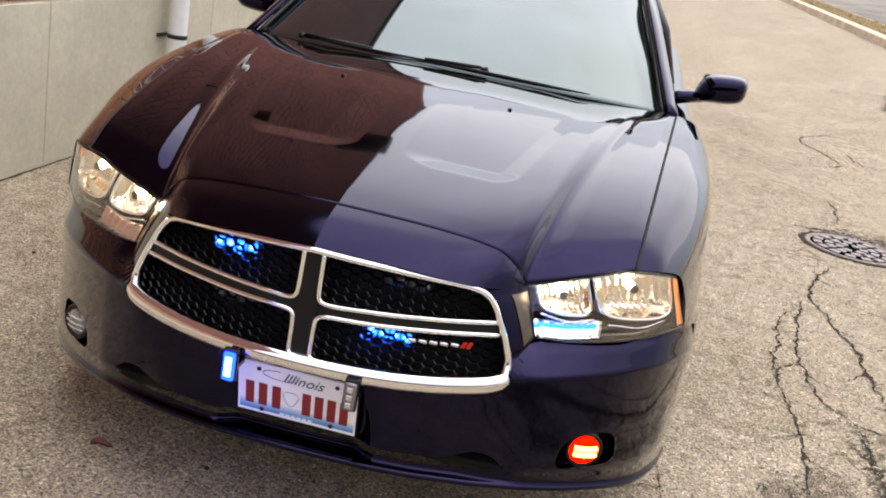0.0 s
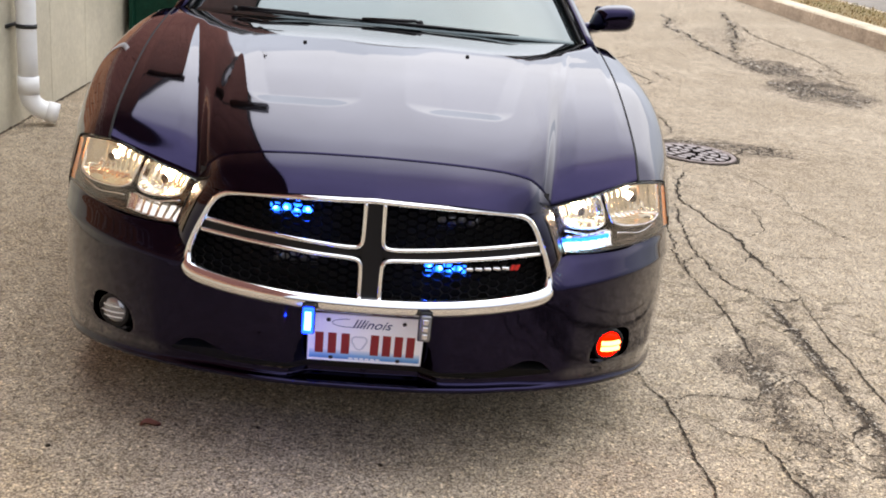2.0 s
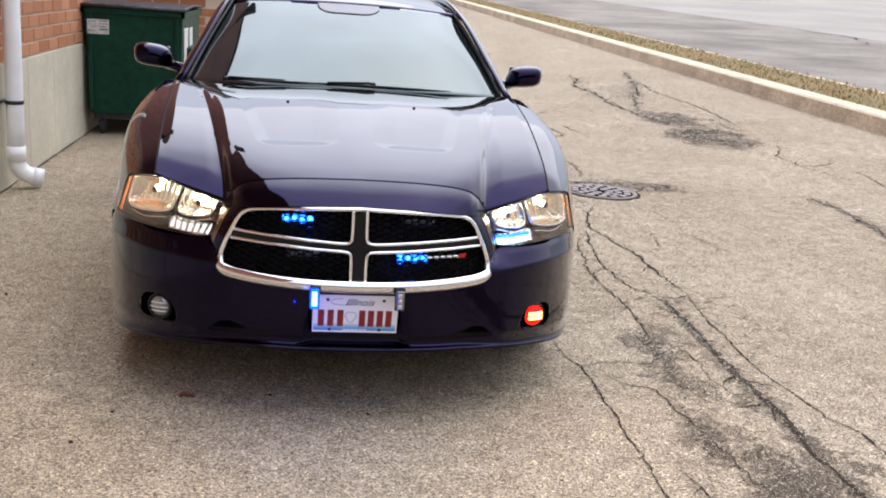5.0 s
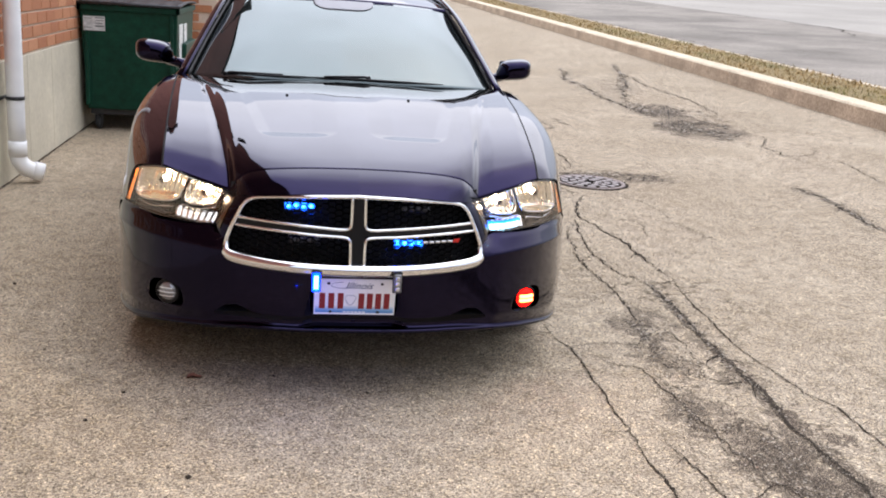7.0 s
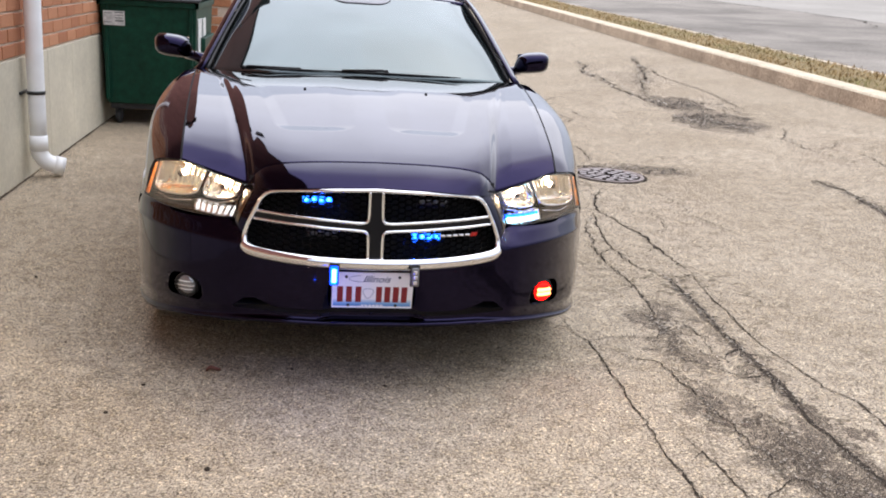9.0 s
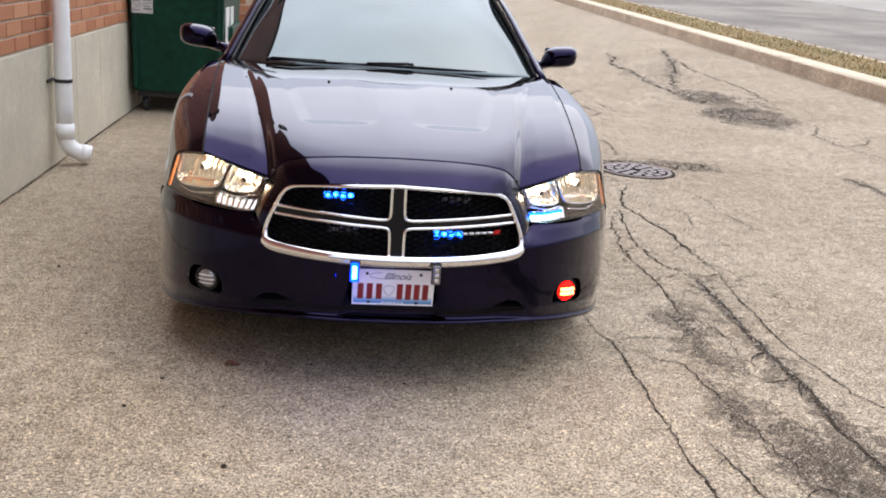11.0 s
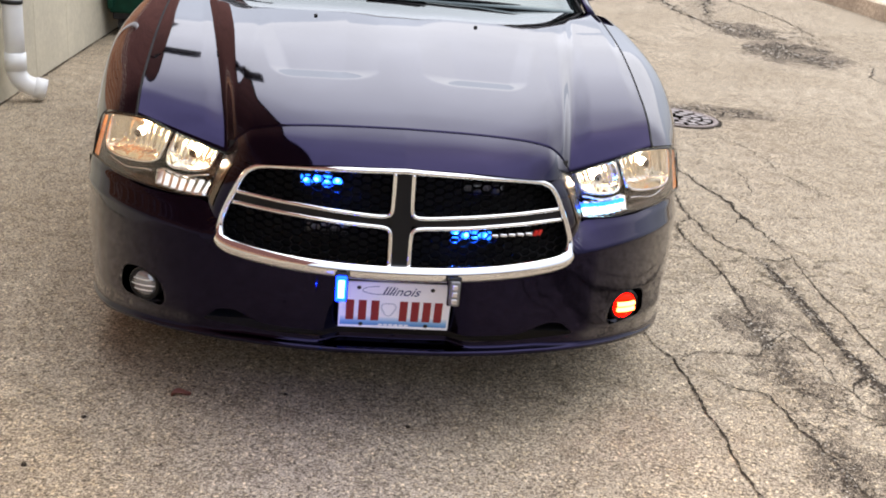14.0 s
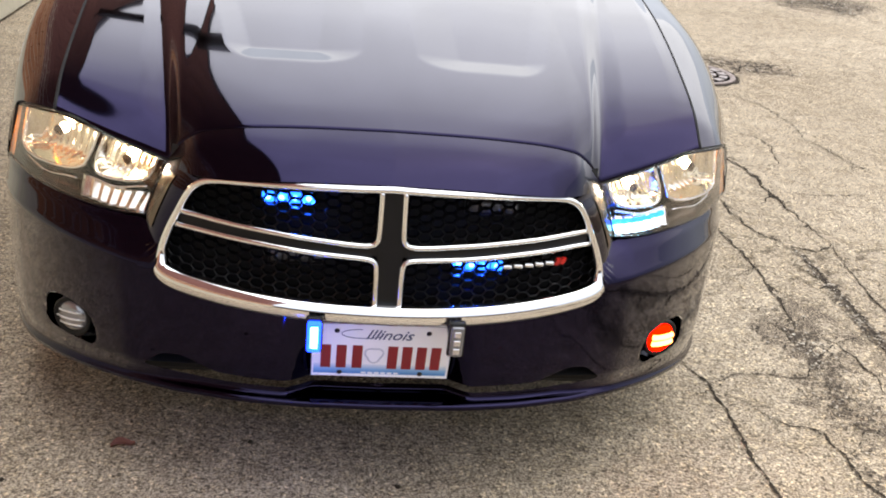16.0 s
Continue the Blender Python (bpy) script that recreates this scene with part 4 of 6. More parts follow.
def build_wall_lamp():
    lamp = thing("wall_lamp", (WALL_X, 5.1, 4.5), "dark metal lamp on an arm high on the brick wall", "lamp")
    bm = bmesh.new()
    tube(bm, [(WALL_X - 0.01, 5.1, 4.5), (WALL_X + 0.25, 5.1, 4.53), (WALL_X + 0.60, 5.1, 4.52)], 0.03, 10)
    part("arm", bm, DARK_METAL, lamp)
    bm = bmesh.new()
    box(bm, (WALL_X + 0.50, 4.98, 4.45), (WALL_X + 1.08, 5.22, 4.58), 0.03, 2)
    part("head", bm, DARK_METAL, lamp)
    bm = bmesh.new()
    box(bm, (WALL_X - 0.005, 5.02, 4.4), (WALL_X + 0.02, 5.18, 4.6), 0.005, 1)
    part("wall_plate", bm, DARK_METAL, lamp)


build_wall_lamp()


def build_container():
    x0, x1, y0, y1 = -2.265, -1.36, 6.42, 7.95
    c = thing("dumpster", (-1.78, 7.1, 0.0), "dark green steel dumpster with black lid on castors, by the wall", "dumpster")
    # body: slightly narrower at the foot, with folded ribs at the corners
    bm = bmesh.new()
    lower = [(x0 + 0.045, y0 + 0.05), (x1 - 0.03, y0 + 0.05), (x1 - 0.03, y1 - 0.05), (x0 + 0.045, y1 - 0.05)]
    upper = [(x0, y0), (x1, y0), (x1, y1), (x0, y1)]
    ring = []
    for z, t in ((0.21, 0.0), (1.20, 1.0)):
        ring.append([bm.verts.new((a[0] + (b[0] - a[0]) * t, a[1] + (b[1] - a[1]) * t, z)) for a, b in zip(lower, upper)])
    for k in range(4):
        bm.faces.new((ring[0][k], ring[0][(k + 1) % 4], ring[1][(k + 1) % 4], ring[1][k]))
    bm.faces.new(ring[0][::-1])
    bm.faces.new(ring[1])
    bmesh.ops.bevel(bm, geom=bm.edges[:], offset=0.012, segments=2, affect="EDGES", profile=0.5)
    part("body", bm, GREEN, c, shade=False)
    rim = bmesh.new()
    for a, b in ((0, 1), (1, 2), (2, 3), (3, 0)):
        p, q = upper[a], upper[b]
        box(rim, (min(p[0], q[0]) - 0.02, min(p[1], q[1]) - 0.02, 1.15), (max(p[0], q[0]) + 0.02, max(p[1], q[1]) + 0.02, 1.205), 0.006, 1)
    part("rim", rim, GREEN, c, shade=False)
    for x in (x0 + 0.06, x1 - 0.06):
        rib = bmesh.new()
        box(rib, (x - 0.02, y0 - 0.005, 0.25), (x + 0.02, y0 + 0.04, 1.15), 0.006, 1)
        part("rib", rib, GREEN, c, shade=False)
    lid = bmesh.new()
    grid(24, 12, lambda u, v: Vector((x0 - 0.03 + u * (x1 - x0 + 0.06), y0 - 0.03 + v * (y1 - y0 + 0.06), 1.225 + 0.03 * math.sin(math.pi * min(1, max(0, v * 0.9 + 0.05))) + 0.008 * math.sin(u * 40))), lid)
    thick(lid, 0.02)
    part("lid", lid, LID, c, "black plastic lid")
    bar = bmesh.new()
    tube(bar, [(x0 - 0.01, y0 - 0.03, 1.222), (x1 + 0.03, y0 - 0.03, 1.222)], 0.016, 10)
    part("lid_bar", bar, LID, c)
    skirt = bmesh.new()
    box(skirt, (x0 + 0.06, y0 + 0.10, 0.15), (x1 - 0.05, y1 - 0.1, 0.215), 0.01, 1)
    part("skid_frame", skirt, LID, c, shade=False)
    for x in (x0 + 0.13, x1 - 0.13):
        for y in (y0 + 0.16, y1 - 0.16):
            w = bmesh.new()
            lathe(w, [(0.0, -0.022), (0.055, -0.022), (0.068, -0.014), (0.068, 0.014), (0.055, 0.022), (0.0, 0.022)], pose(x, y, 0.068, 0, 90, 0), 20)
            wheel = part("castor", w, RUBBER, c)
            fork = bmesh.new()
            for s in (-0.03, 0.03):
                box(fork, (x + s - 0.004, y - 0.03, 0.05), (x + s + 0.004, y + 0.03, 0.155))
            box(fork, (x - 0.034, y - 0.035, 0.14), (x + 0.034, y + 0.035, 0.152))
            part("fork", fork, LID, wheel, shade=False)
    # side pocket and handle
    pocket = bmesh.new()
    box(pocket, (x1 - 0.005, y0 + 0.3, 0.72), (x1 + 0.05, y1 - 0.3, 0.86), 0.008, 1)
    part("lift_sleeve", pocket, GREEN, c, shade=False)
    sheet = bmesh.new()
    box(sheet, (-2.232, y0 - 0.006, 0.96), (-2.035, y0 + 0.02, 1.095), 0.002, 1)
    st = part("label", sheet, LABEL, c, "worn white paper label", shade=False)
    ink = bmesh.new()
    for x, z, w, h in ((-2.17, 1.03, 0.07, 0.006), (-2.07, 1.035, 0.08, 0.008), (-2.07, 1.01, 0.08, 0.006), (-2.07, 0.985, 0.07, 0.006), (-2.07, 0.955, 0.08, 0.012), (-2.17, 0.945, 0.07, 0.006)):
        box(ink, (x - 0.052, y0 - 0.0085, z + 0.042), (x - 0.052 + w, y0 - 0.005, z + 0.042 + h))
    part("print", ink, LABEL_INK, st, shade=False)
    side = bmesh.new()
    for ya, za, yb, zb in ((y0 + 0.12, 0.62, y0 + 0.42, 1.05), (y0 + 0.55, 0.75, y0 + 0.8, 1.04)):
        box(side, (x1 - 0.006, ya, za), (x1 + 0.004, yb, zb), 0.002, 1)
    part("label", side, LABEL, c, "faded white notice on the side", shade=False)


build_container()

# ---- the car ----
CAR = thing("car", (0, 2.45, 0), "dark plum-black four-door sedan with chrome crosshair grille and lit strobe lights", "car")


def both(make, name, mat, parent, label="", **more):
    """The part on one side and its mirror image on the other."""
    a = part(name, make(), mat, parent, label, **more)
    b = part(name, flipped(make()), mat, parent, label, **more)
    return a, b


PLAN = curve3([(0, -0.060, 0), (0.15, -0.056, 0), (0.30, -0.040, 0), (0.43, -0.004, 0), (0.55, 0.075, 0), (0.70, 0.19, 0), (0.80, 0.29, 0), (0.88, 0.40, 0), (0.932, 0.52, 0), (0.956, 0.62, 0)])
OFF_MID = spline([0.246, 0.253, 0.259, 0.266, 0.271, 0.274, 0.277, 0.281, 0.33, 0.36, 0.45, 0.50, 0.53, 0.56, 0.60, 0.82], [0.05, 0.022, 0.010, 0.010, 0.014, 0.026, 0.050, 0.068, 0.071, 0.070, 0.050, 0.032, 0.018, 0.014, 0.016, 0.030])
OFF_FACE = spline([0.246, 0.253, 0.259, 0.266, 0.271, 0.276, 0.284, 0.30, 0.33, 0.36, 0.45, 0.50, 0.53, 0.56, 0.60, 0.82], [0.05, 0.022, 0.010, 0.010, 0.014, 0.028, 0.032, 0.031, 0.028, 0.024, 0.017, 0.015, 0.014, 0.014, 0.016, 0.030])
OFF_SIDE = spline([0.246, 0.253, 0.259, 0.266, 0.271, 0.280, 0.288, 0.33, 0.40, 0.50, 0.574, 0.582, 0.588, 0.62, 0.650, 0.80], [0.04, 0.010, -0.004, -0.004, 0.0, 0.004, 0.003, -0.006, -0.007, -0.007, -0.007, -0.004, 0.002, 0.034, 0.064, 0.064])
SHOULDER = spline([0.0, 0.40, 0.53, 0.70, 0.80, 0.90, 0.96], [0.0, 1.2, 1.05, 0.75, 0.62, 0.35, 0.1])
CHEEK = spline([0.0, 0.30, 0.36, 0.42, 0.478, 0.54, 0.60], [0.0, 0.0, 0.016, 0.055, 0.105, 0.09, 0.0])
FASCIA_TOP = spline([0.0, 0.36, 0.42, 0.478, 0.497, 0.515, 0.535, 0.60, 0.70, 0.80, 0.90, 0.96], [0.812, 0.790, 0.780, 0.772, 0.735, 0.69, 0.649, 0.643, 0.644, 0.648, 0.660, 0.662])


def fascia_point(u, z):
    e = 1e-3
    p, a, b = PLAN(u), PLAN(max(0, u - e)), PLAN(min(1, u + e))
    t = (b - a).normalized()
    if u < e:
        t = Vector((1, 0, 0))
    n = Vector((t.y, -t.x, 0))
    w = smooth(0.42, 0.58, p.x)
    side = OFF_SIDE(z)
    if z > 0.582:
        side = (side + 0.004) * SHOULDER(p.x) - 0.004
    k = smooth(0.14, 0.22, p.x)
    o = (OFF_MID(z) * (1 - k) + OFF_FACE(z) * k) * (1 - w) + side * w + CHEEK(p.x) * smooth(0.585, 0.775, z)
    q = p - n * o
    # the lip hangs lower towards the wheels than in the middle
    low = (1 - smooth(0.25, 0.44, z)) * (0.030 - 0.066 * smooth(0.35, 0.90, p.x) - 0.022 * smooth(0.72, 0.95, p.x))
    return Vector((q.x, q.y, z + low))


GRILLE_HALF = [(0.0, 0.536), (0.20, 0.538), (0.40, 0.545), (0.468, 0.551), (0.492, 0.578), (0.488, 0.625), (0.468, 0.68), (0.437, 0.748), (0.405, 0.780), (0.36, 0.790), (0.20, 0.803), (0.0, 0.81)]
FOG_POCKET = rounded([(0.645, 0.316), (0.652, 0.394), (0.72, 0.414), (0.785, 0.400), (0.795, 0.33), (0.780, 0.310)], 0.03)
LOWER_MOUTH = rounded([(-0.1, 0.322), (-0.1, 0.332), (0.0, 0.335), (0.36, 0.342), (0.44, 0.372), (0.485, 0.365), (0.53, 0.322)], 0.012)


def make_fascia():
    def level(u, v):
        """Close rows over the lip, wider ones above."""
        return 0.246 + 0.05 * v / 0.28 if v < 0.28 else 0.296 + (FASCIA_TOP(PLAN(u).x) - 0.296) * (v - 0.28) / 0.72

    bm = grid(150, 120, lambda u, v: fascia_point(u, level(u, v)))
    half = [(-0.05, 0.536)] + GRILLE_HALF[1:-1] + [(-0.05, 0.83), (-0.05, 0.536)]
    carve(bm, half, 0.012)
    carve(bm, FOG_POCKET, 0.012)
    carve(bm, LOWER_MOUTH, 0.010)
    mirrored(bm)
    bmesh.ops.recalc_face_normals(bm, faces=bm.faces[:])
    return bm


fascia = part("front_bumper", make_fascia(), PAINT, CAR, "dark plum-black bumper with a shoulder under each lamp")


def make_pocket(poly, depth):
    """A dark well behind an opening of the bumper."""
    bm = bmesh.new()

    def surface(x, z):
        lo, hi = 0.0, 1.0
        for _ in range(24):
            mid = (lo + hi) / 2
            lo, hi = (mid, hi) if fascia_point(mid, z).x < x else (lo, mid)
        return fascia_point(lo, z)

    front = [bm.verts.new(surface(max(0.0, x), z) * 1.0) for x, z in poly]
    back = [bm.verts.new(a.co + Vector((-0.25 * depth, depth, 0))) for a in front]
    n = len(front)
    for k in range(n):
        bm.faces.new((front[k], front[(k + 1) % n], back[(k + 1) % n], back[k]))
    bm.faces.new(back)
    return bm


both(lambda: make_pocket(FOG_POCKET, 0.035), "fog_bezel", PAINT, fascia, "dark painted fog lamp recess", shade=False)
mouth_poly = [(max(0.0, x), z) for x, z in LOWER_MOUTH]
both(lambda: make_pocket(mouth_poly, 0.07), "lower_intake", DARK, fascia, "dark lower air intake", shade=False)

# hood: raised centre over the grille, a valley behind each lamp, two sunken scoops
HOOD_FRONT = curve3([(0, 0.108, 0.887), (0.15, 0.111, 0.884), (0.30, 0.119, 0.875), (0.40, 0.132, 0.857), (0.445, 0.145, 0.826), (0.479, 0.161, 0.781)])
HOOD_LAMP = curve3([(0.479, 0.161, 0.781), (0.60, 0.197, 0.815), (0.729, 0.243, 0.851)])
HOOD_U = 0.64
HOOD_REAR_X = spline([0, 0.5, HOOD_U, 1.0], [0, 0.50, 0.67, 0.808])
HOOD_REAR_Y = spline([0, 0.4, 0.7, 0.808], [1.345, 1.36, 1.405, 1.475])
HOOD_MID = spline([0.1, 0.2, 0.43, 0.7, 0.9, 1.15, 1.345, 1.5], [0.886, 0.913, 0.966, 1.022, 1.054, 1.079, 1.088, 1.092])


def hood_front(u):
    return HOOD_FRONT(u / HOOD_U) if u <= HOOD_U else HOOD_LAMP((u - HOOD_U) / (1 - HOOD_U))


def crown(x):
    x = abs(x)
    return 0.032 * (min(x, 0.46) / 0.75) ** 1.8 + max(0.0, x - 0.46) * -0.010


def scoop(x, y):
    """Sunken panel with an even wall all round, running out towards the windshield."""
    x = abs(x)
    r = 0.085
    inner, outer = 0.066 - 0.012 * (y - 0.48), 0.372 + 0.205 * (y - 0.385)
    a, b = min((x - inner) * 0.72, (outer - x) * 1.35), y - 0.385 - 0.05 * x
    d = r - math.hypot(max(r - a, 0), max(r - b, 0))
    t = min(1.0, max(0.0, d / 0.076))
    return -0.0106 * (0.94 * t + 0.06 * smooth(0.0, 1.0, t)) * (1 - smooth(0.50, 1.18, y))


def ridge(x, y):
    """The raised centre falls away in a narrow bevel, which the outer hood makes good again."""
    edge = 0.445 + 0.175 * (y - 0.10)
    d = abs(x) - edge
    return -0.0085 * smooth(0.0, 0.032, d) * (1 - smooth(0.035, 0.32, d)) * smooth(0.16, 0.34, y) * (1 - smooth(1.05, 1.30, y))


def hood_point(u, v):
    f = hood_front(u)
    x = f.x + (HOOD_REAR_X(u) - f.x) * v
    y = f.y + (HOOD_REAR_Y(HOOD_REAR_X(u)) - f.y) * v
    base_front = HOOD_MID(f.y) - crown(f.x)
    step = 0.062 * smooth(HOOD_U * 0.90, HOOD_U * 0.99, u)
    rest = base_front - f.z - step
    drop = rest * (0.94 * math.exp(-15.0 * v) + 0.06 * (1 - v)) + step * (0.68 * math.exp(-8.0 * v) + 0.32 * (1 - v))
    # the outer edges roll over, along the lamp and along the fender
    edge = 0.012 * smooth(HOOD_U, HOOD_U + 0.10, u) * smooth(0.0, 0.085, v) * (1 - v) - 0.006 * smooth(0.93, 1.01, u) * smooth(0.0, 0.3, v)
    edge += 0.010 * max(0.0, x - 0.47) * smooth(0.0, 0.15, v) * (1 - smooth(0.45, 0.95, v))
    return Vector((x, y, HOOD_MID(y) - crown(x) - drop + scoop(x, y) + ridge(x, y) + edge))


def make_hood():
    n = 160
    bm = grid(n, n, hood_point)
    # rolled front lip
    lip = [[bm.verts.new(hood_point(i / n, 0) + Vector((0, d, -h))) for d, h in ((0.001, 0.004), (0.008, 0.012))] for i in range(n + 1)]
    bm.verts.ensure_lookup_table()
    rows = [bm.verts[i * (n + 1)] for i in range(n + 1)]
    for i in range(n):
        bm.faces.new((rows[i], lip[i][0], lip[i + 1][0], rows[i + 1]))
        bm.faces.new((lip[i][0], lip[i][1], lip[i + 1][1], lip[i + 1][0]))
    mirrored(bm)
    bmesh.ops.recalc_face_normals(bm, faces=bm.faces[:])
    return bm


hood = part("hood", make_hood(), PAINT, CAR, "dark plum-black hood with two sunken scoops")

# nose between the hood's edge and the grille
NOSE_LOW = curve3([(0, -0.036, 0.818), (0.20, -0.026, 0.811), (0.33, 0.003, 0.797), (0.40, 0.048, 0.784), (0.44, 0.092, 0.778), (0.477, 0.148, 0.774)])


def make_nose():
    def f(u, v):
        a, b = NOSE_LOW(u), HOOD_FRONT(u) + Vector((0, -0.0035, -0.002))
        p = a.lerp(b, v)
        return p + Vector((0, -0.4, 0.9)) * (0.007 + 0.006 * u * u) * math.sin(math.pi * v) * (1 - smooth(0.74, 1.0, u))
    bm = mirrored(grid(80, 26, f))
    bmesh.ops.recalc_face_normals(bm, faces=bm.faces[:])
    return bm


part("nose_panel", make_nose(), PAINT, CAR)
# near-black tubes laid in the hood's gaps stand in for the shade there
gap = bmesh.new()
tube(gap, [HOOD_FRONT(0.93 * i / 40) + Vector((0, 0.003, -0.0095)) for i in range(41)], lambda t: 0.0055 - 0.0025 * smooth(0.85, 1.0, t), 6)
mirrored(gap)
part("hood_seal", gap, DARK, CAR)
both(lambda: tube(bmesh.new(), [hood_point(1.0, i / 60) + Vector((0.004, 0, -0.0035)) for i in range(61)], 0.0042, 6), "side_seal", DARK, CAR)

# ---- fenders, doors, quarters ----
FENDER_FRONT = curve3([(0.731, 0.246, 0.849), (0.80, 0.303, 0.841), (0.850, 0.376, 0.820), (0.885, 0.42, 0.75), (0.908, 0.448, 0.666), (0.942, 0.56, 0.64), (0.955, 0.60, 0.55), (0.950, 0.60, 0.40), (0.930, 0.60, 0.27)])
AXLES, ARCH = (0.985, 4.04), 0.385
BELT = spline([1.4, 1.8, 2.6, 3.6, 4.4, 5.0], [1.055, 1.050, 1.055, 1.085, 1.115, 1.10])
TAPER = spline([0.0, 0.6, 1.0, 3.9, 4.5, 4.9, 5.06], [0.985, 0.995, 1.0, 1.0, 0.985, 0.94, 0.88])


def side_point(y, v):
    """The body side at y, from the hood line or belt (v = 0) down to the sill (v = 1)."""
    if y < 1.5:
        k = min(1.0, max(0.0, (y - 0.24) / (1.475 - 0.24)))
        top = hood_point(1.0, k)
        tx, tz = top.x + 0.008, top.z - 0.002
    else:
        tx, tz = 0.815 + 0.02 * smooth(1.5, 2.0, y), BELT(y)
    low = 0.26
    xs = [tx, tx + (0.93 - tx) * 0.45, 0.928, 0.954, 0.970, 0.962, 0.966, 0.945, 0.91]
    zs = [tz, tz - 0.012, tz - 0.065, tz - 0.14, 0.74, 0.62, 0.48, 0.34, low]
    ks = [0, 0.12, 0.24, 0.34, 0.5, 0.62, 0.75, 0.9, 1.0]
    return Vector((spline(ks, xs)(v) * TAPER(y), y, spline(ks, zs)(v)))


def arch_cut(bm):
    for ya in AXLES:
        poly = [(ya + ARCH * math.cos(a / 40 * math.tau), 0.36 + ARCH * math.sin(a / 40 * math.tau)) for a in range(40)]
        carve(bm, poly, 0.03, (1, 2))
    return bm


def fender_point(u, v):
    f = FENDER_FRONT(v)
    y = f.y + (1.60 - f.y) * u
    s, s0 = side_point(y, v), side_point(f.y, v)
    k = (1 - u) ** 4
    return Vector((s.x + (f.x - s0.x) * k, y, s.z + (f.z - s0.z) * k))


def make_fender():
    bm = arch_cut(grid(70, 60, fender_point))
    bmesh.ops.recalc_face_normals(bm, faces=bm.faces[:])
    return bm


def make_side(y0, y1):
    bm = arch_cut(grid(max(6, int((y1 - y0) / 0.03)), 44, lambda u, v: side_point(y0 + (y1 - y0) * u, v)))
    bmesh.ops.recalc_face_normals(bm, faces=bm.faces[:])
    return bm


both(make_fender, "front_fender", PAINT, CAR)
front_doors = both(lambda: make_side(1.606, 2.70), "front_door", PAINT, CAR)
rear_doors = both(lambda: make_side(2.706, 3.62), "rear_door", PAINT, CAR)
both(lambda: make_side(3.626, 5.0), "rear_quarter", PAINT, CAR)
for doors, y in ((front_doors, 2.55), (rear_doors, 3.48)):
    for door, s in zip(doors, (1, -1)):
        bm = bmesh.new()
        x = side_point(y, 0.36).x
        tube(bm, [(s * (x - 0.01), y - 0.11, 0.86), (s * (x + 0.025), y - 0.09, 0.865), (s * (x + 0.028), y + 0.07, 0.87), (s * (x - 0.01), y + 0.09, 0.87)], 0.012, 8)
        part("door_handle", bm, PAINT, door)

# dark seam inside the body, closing the gaps between panels
inner = bmesh.new()
ys_inner = [0.62 + i * 0.18 for i in range(25)]
rows = []
for y in ys_inner:
    rows.append([inner.verts.new((s * (side_point(y, v).x - 0.035), y, side_point(y, v).z - 0.012)) for s, v in ((1, 1), (1, 0.5), (1, 0.25), (1, 0.06), (-1, 0.06), (-1, 0.25), (-1, 0.5), (-1, 1))])
near_arch = lambda y: any(abs(y - a) < 0.42 for a in AXLES)
for a, b in zip(rows, rows[1:]):
    for k in range(7):
        if k == 3 and a[0].co.y < 1.5:
            continue
        if k in (0, 6) and (near_arch(a[0].co.y) or near_arch(b[0].co.y)):
            continue
        inner.faces.new((a[k], b[k], b[k + 1], a[k + 1]))
part("inner_shell", inner, DARK, CAR)
under = bmesh.new()
box(under, (-0.60, 0.22, 0.20), (0.62, 4.9, 0.30), 0.02, 1)
for y0, y1 in ((1.42, 3.6), (4.46, 4.9)):
    box(under, (-0.86, y0, 0.22), (0.86, y1, 0.30), 0.02, 1)
box(under, (-0.6, 0.32, 0.30), (0.6, 0.5, 0.70))
part("underbody", under, DARK, CAR, shade=False)

# trunk and tail
part("trunk_lid", grid(30, 20, lambda u, v: Vector(((u * 2 - 1) * (0.82 * TAPER(4.2 + 0.83 * v)), 4.2 + 0.83 * v, 1.13 - 0.05 * v**2 - 0.02 * (u * 2 - 1) ** 2))), PAINT, CAR)
part("rear_bumper", grid(40, 24, lambda u, v: Vector(((u * 2 - 1) * 0.895 * TAPER(4.98), 5.0 + 0.07 * math.cos((u * 2 - 1) * 1.4) - 0.05 * abs(v - 0.4), 0.27 + 0.82 * v))), PAINT, CAR)
for s in (1, -1):
    bm = bmesh.new()
    box(bm, (min(s * 0.30, s * 0.80), 5.02, 0.80), (max(s * 0.30, s * 0.80), 5.06, 0.93), 0.02, 2)
    part("tail_lamp", bm, material("dark_red_lens", (0.2, 0.005, 0.008), 0.15), CAR)

# ---- cabin ----
WS_LOW = curve3([(0, 1.355, 1.086), (0.40, 1.372, 1.083), (0.66, 1.42, 1.077), (0.752, 1.47, 1.070)])
WS_TOP = curve3([(0, 2.06, 1.462), (0.30, 2.075, 1.458), (0.50, 2.105, 1.447), (0.592, 2.145, 1.435)])


def windshield_point(u, v):
    s, a = (-1, 1 - 2 * u) if u < 0.5 else (1, 2 * u - 1)
    p = WS_LOW(a).lerp(WS_TOP(a), v)
    p += Vector((0, -0.45, 0.85)) * 0.028 * math.sin(math.pi * v) * (1 - 0.5 * a * a)
    return Vector((s * p.x, p.y, p.z))


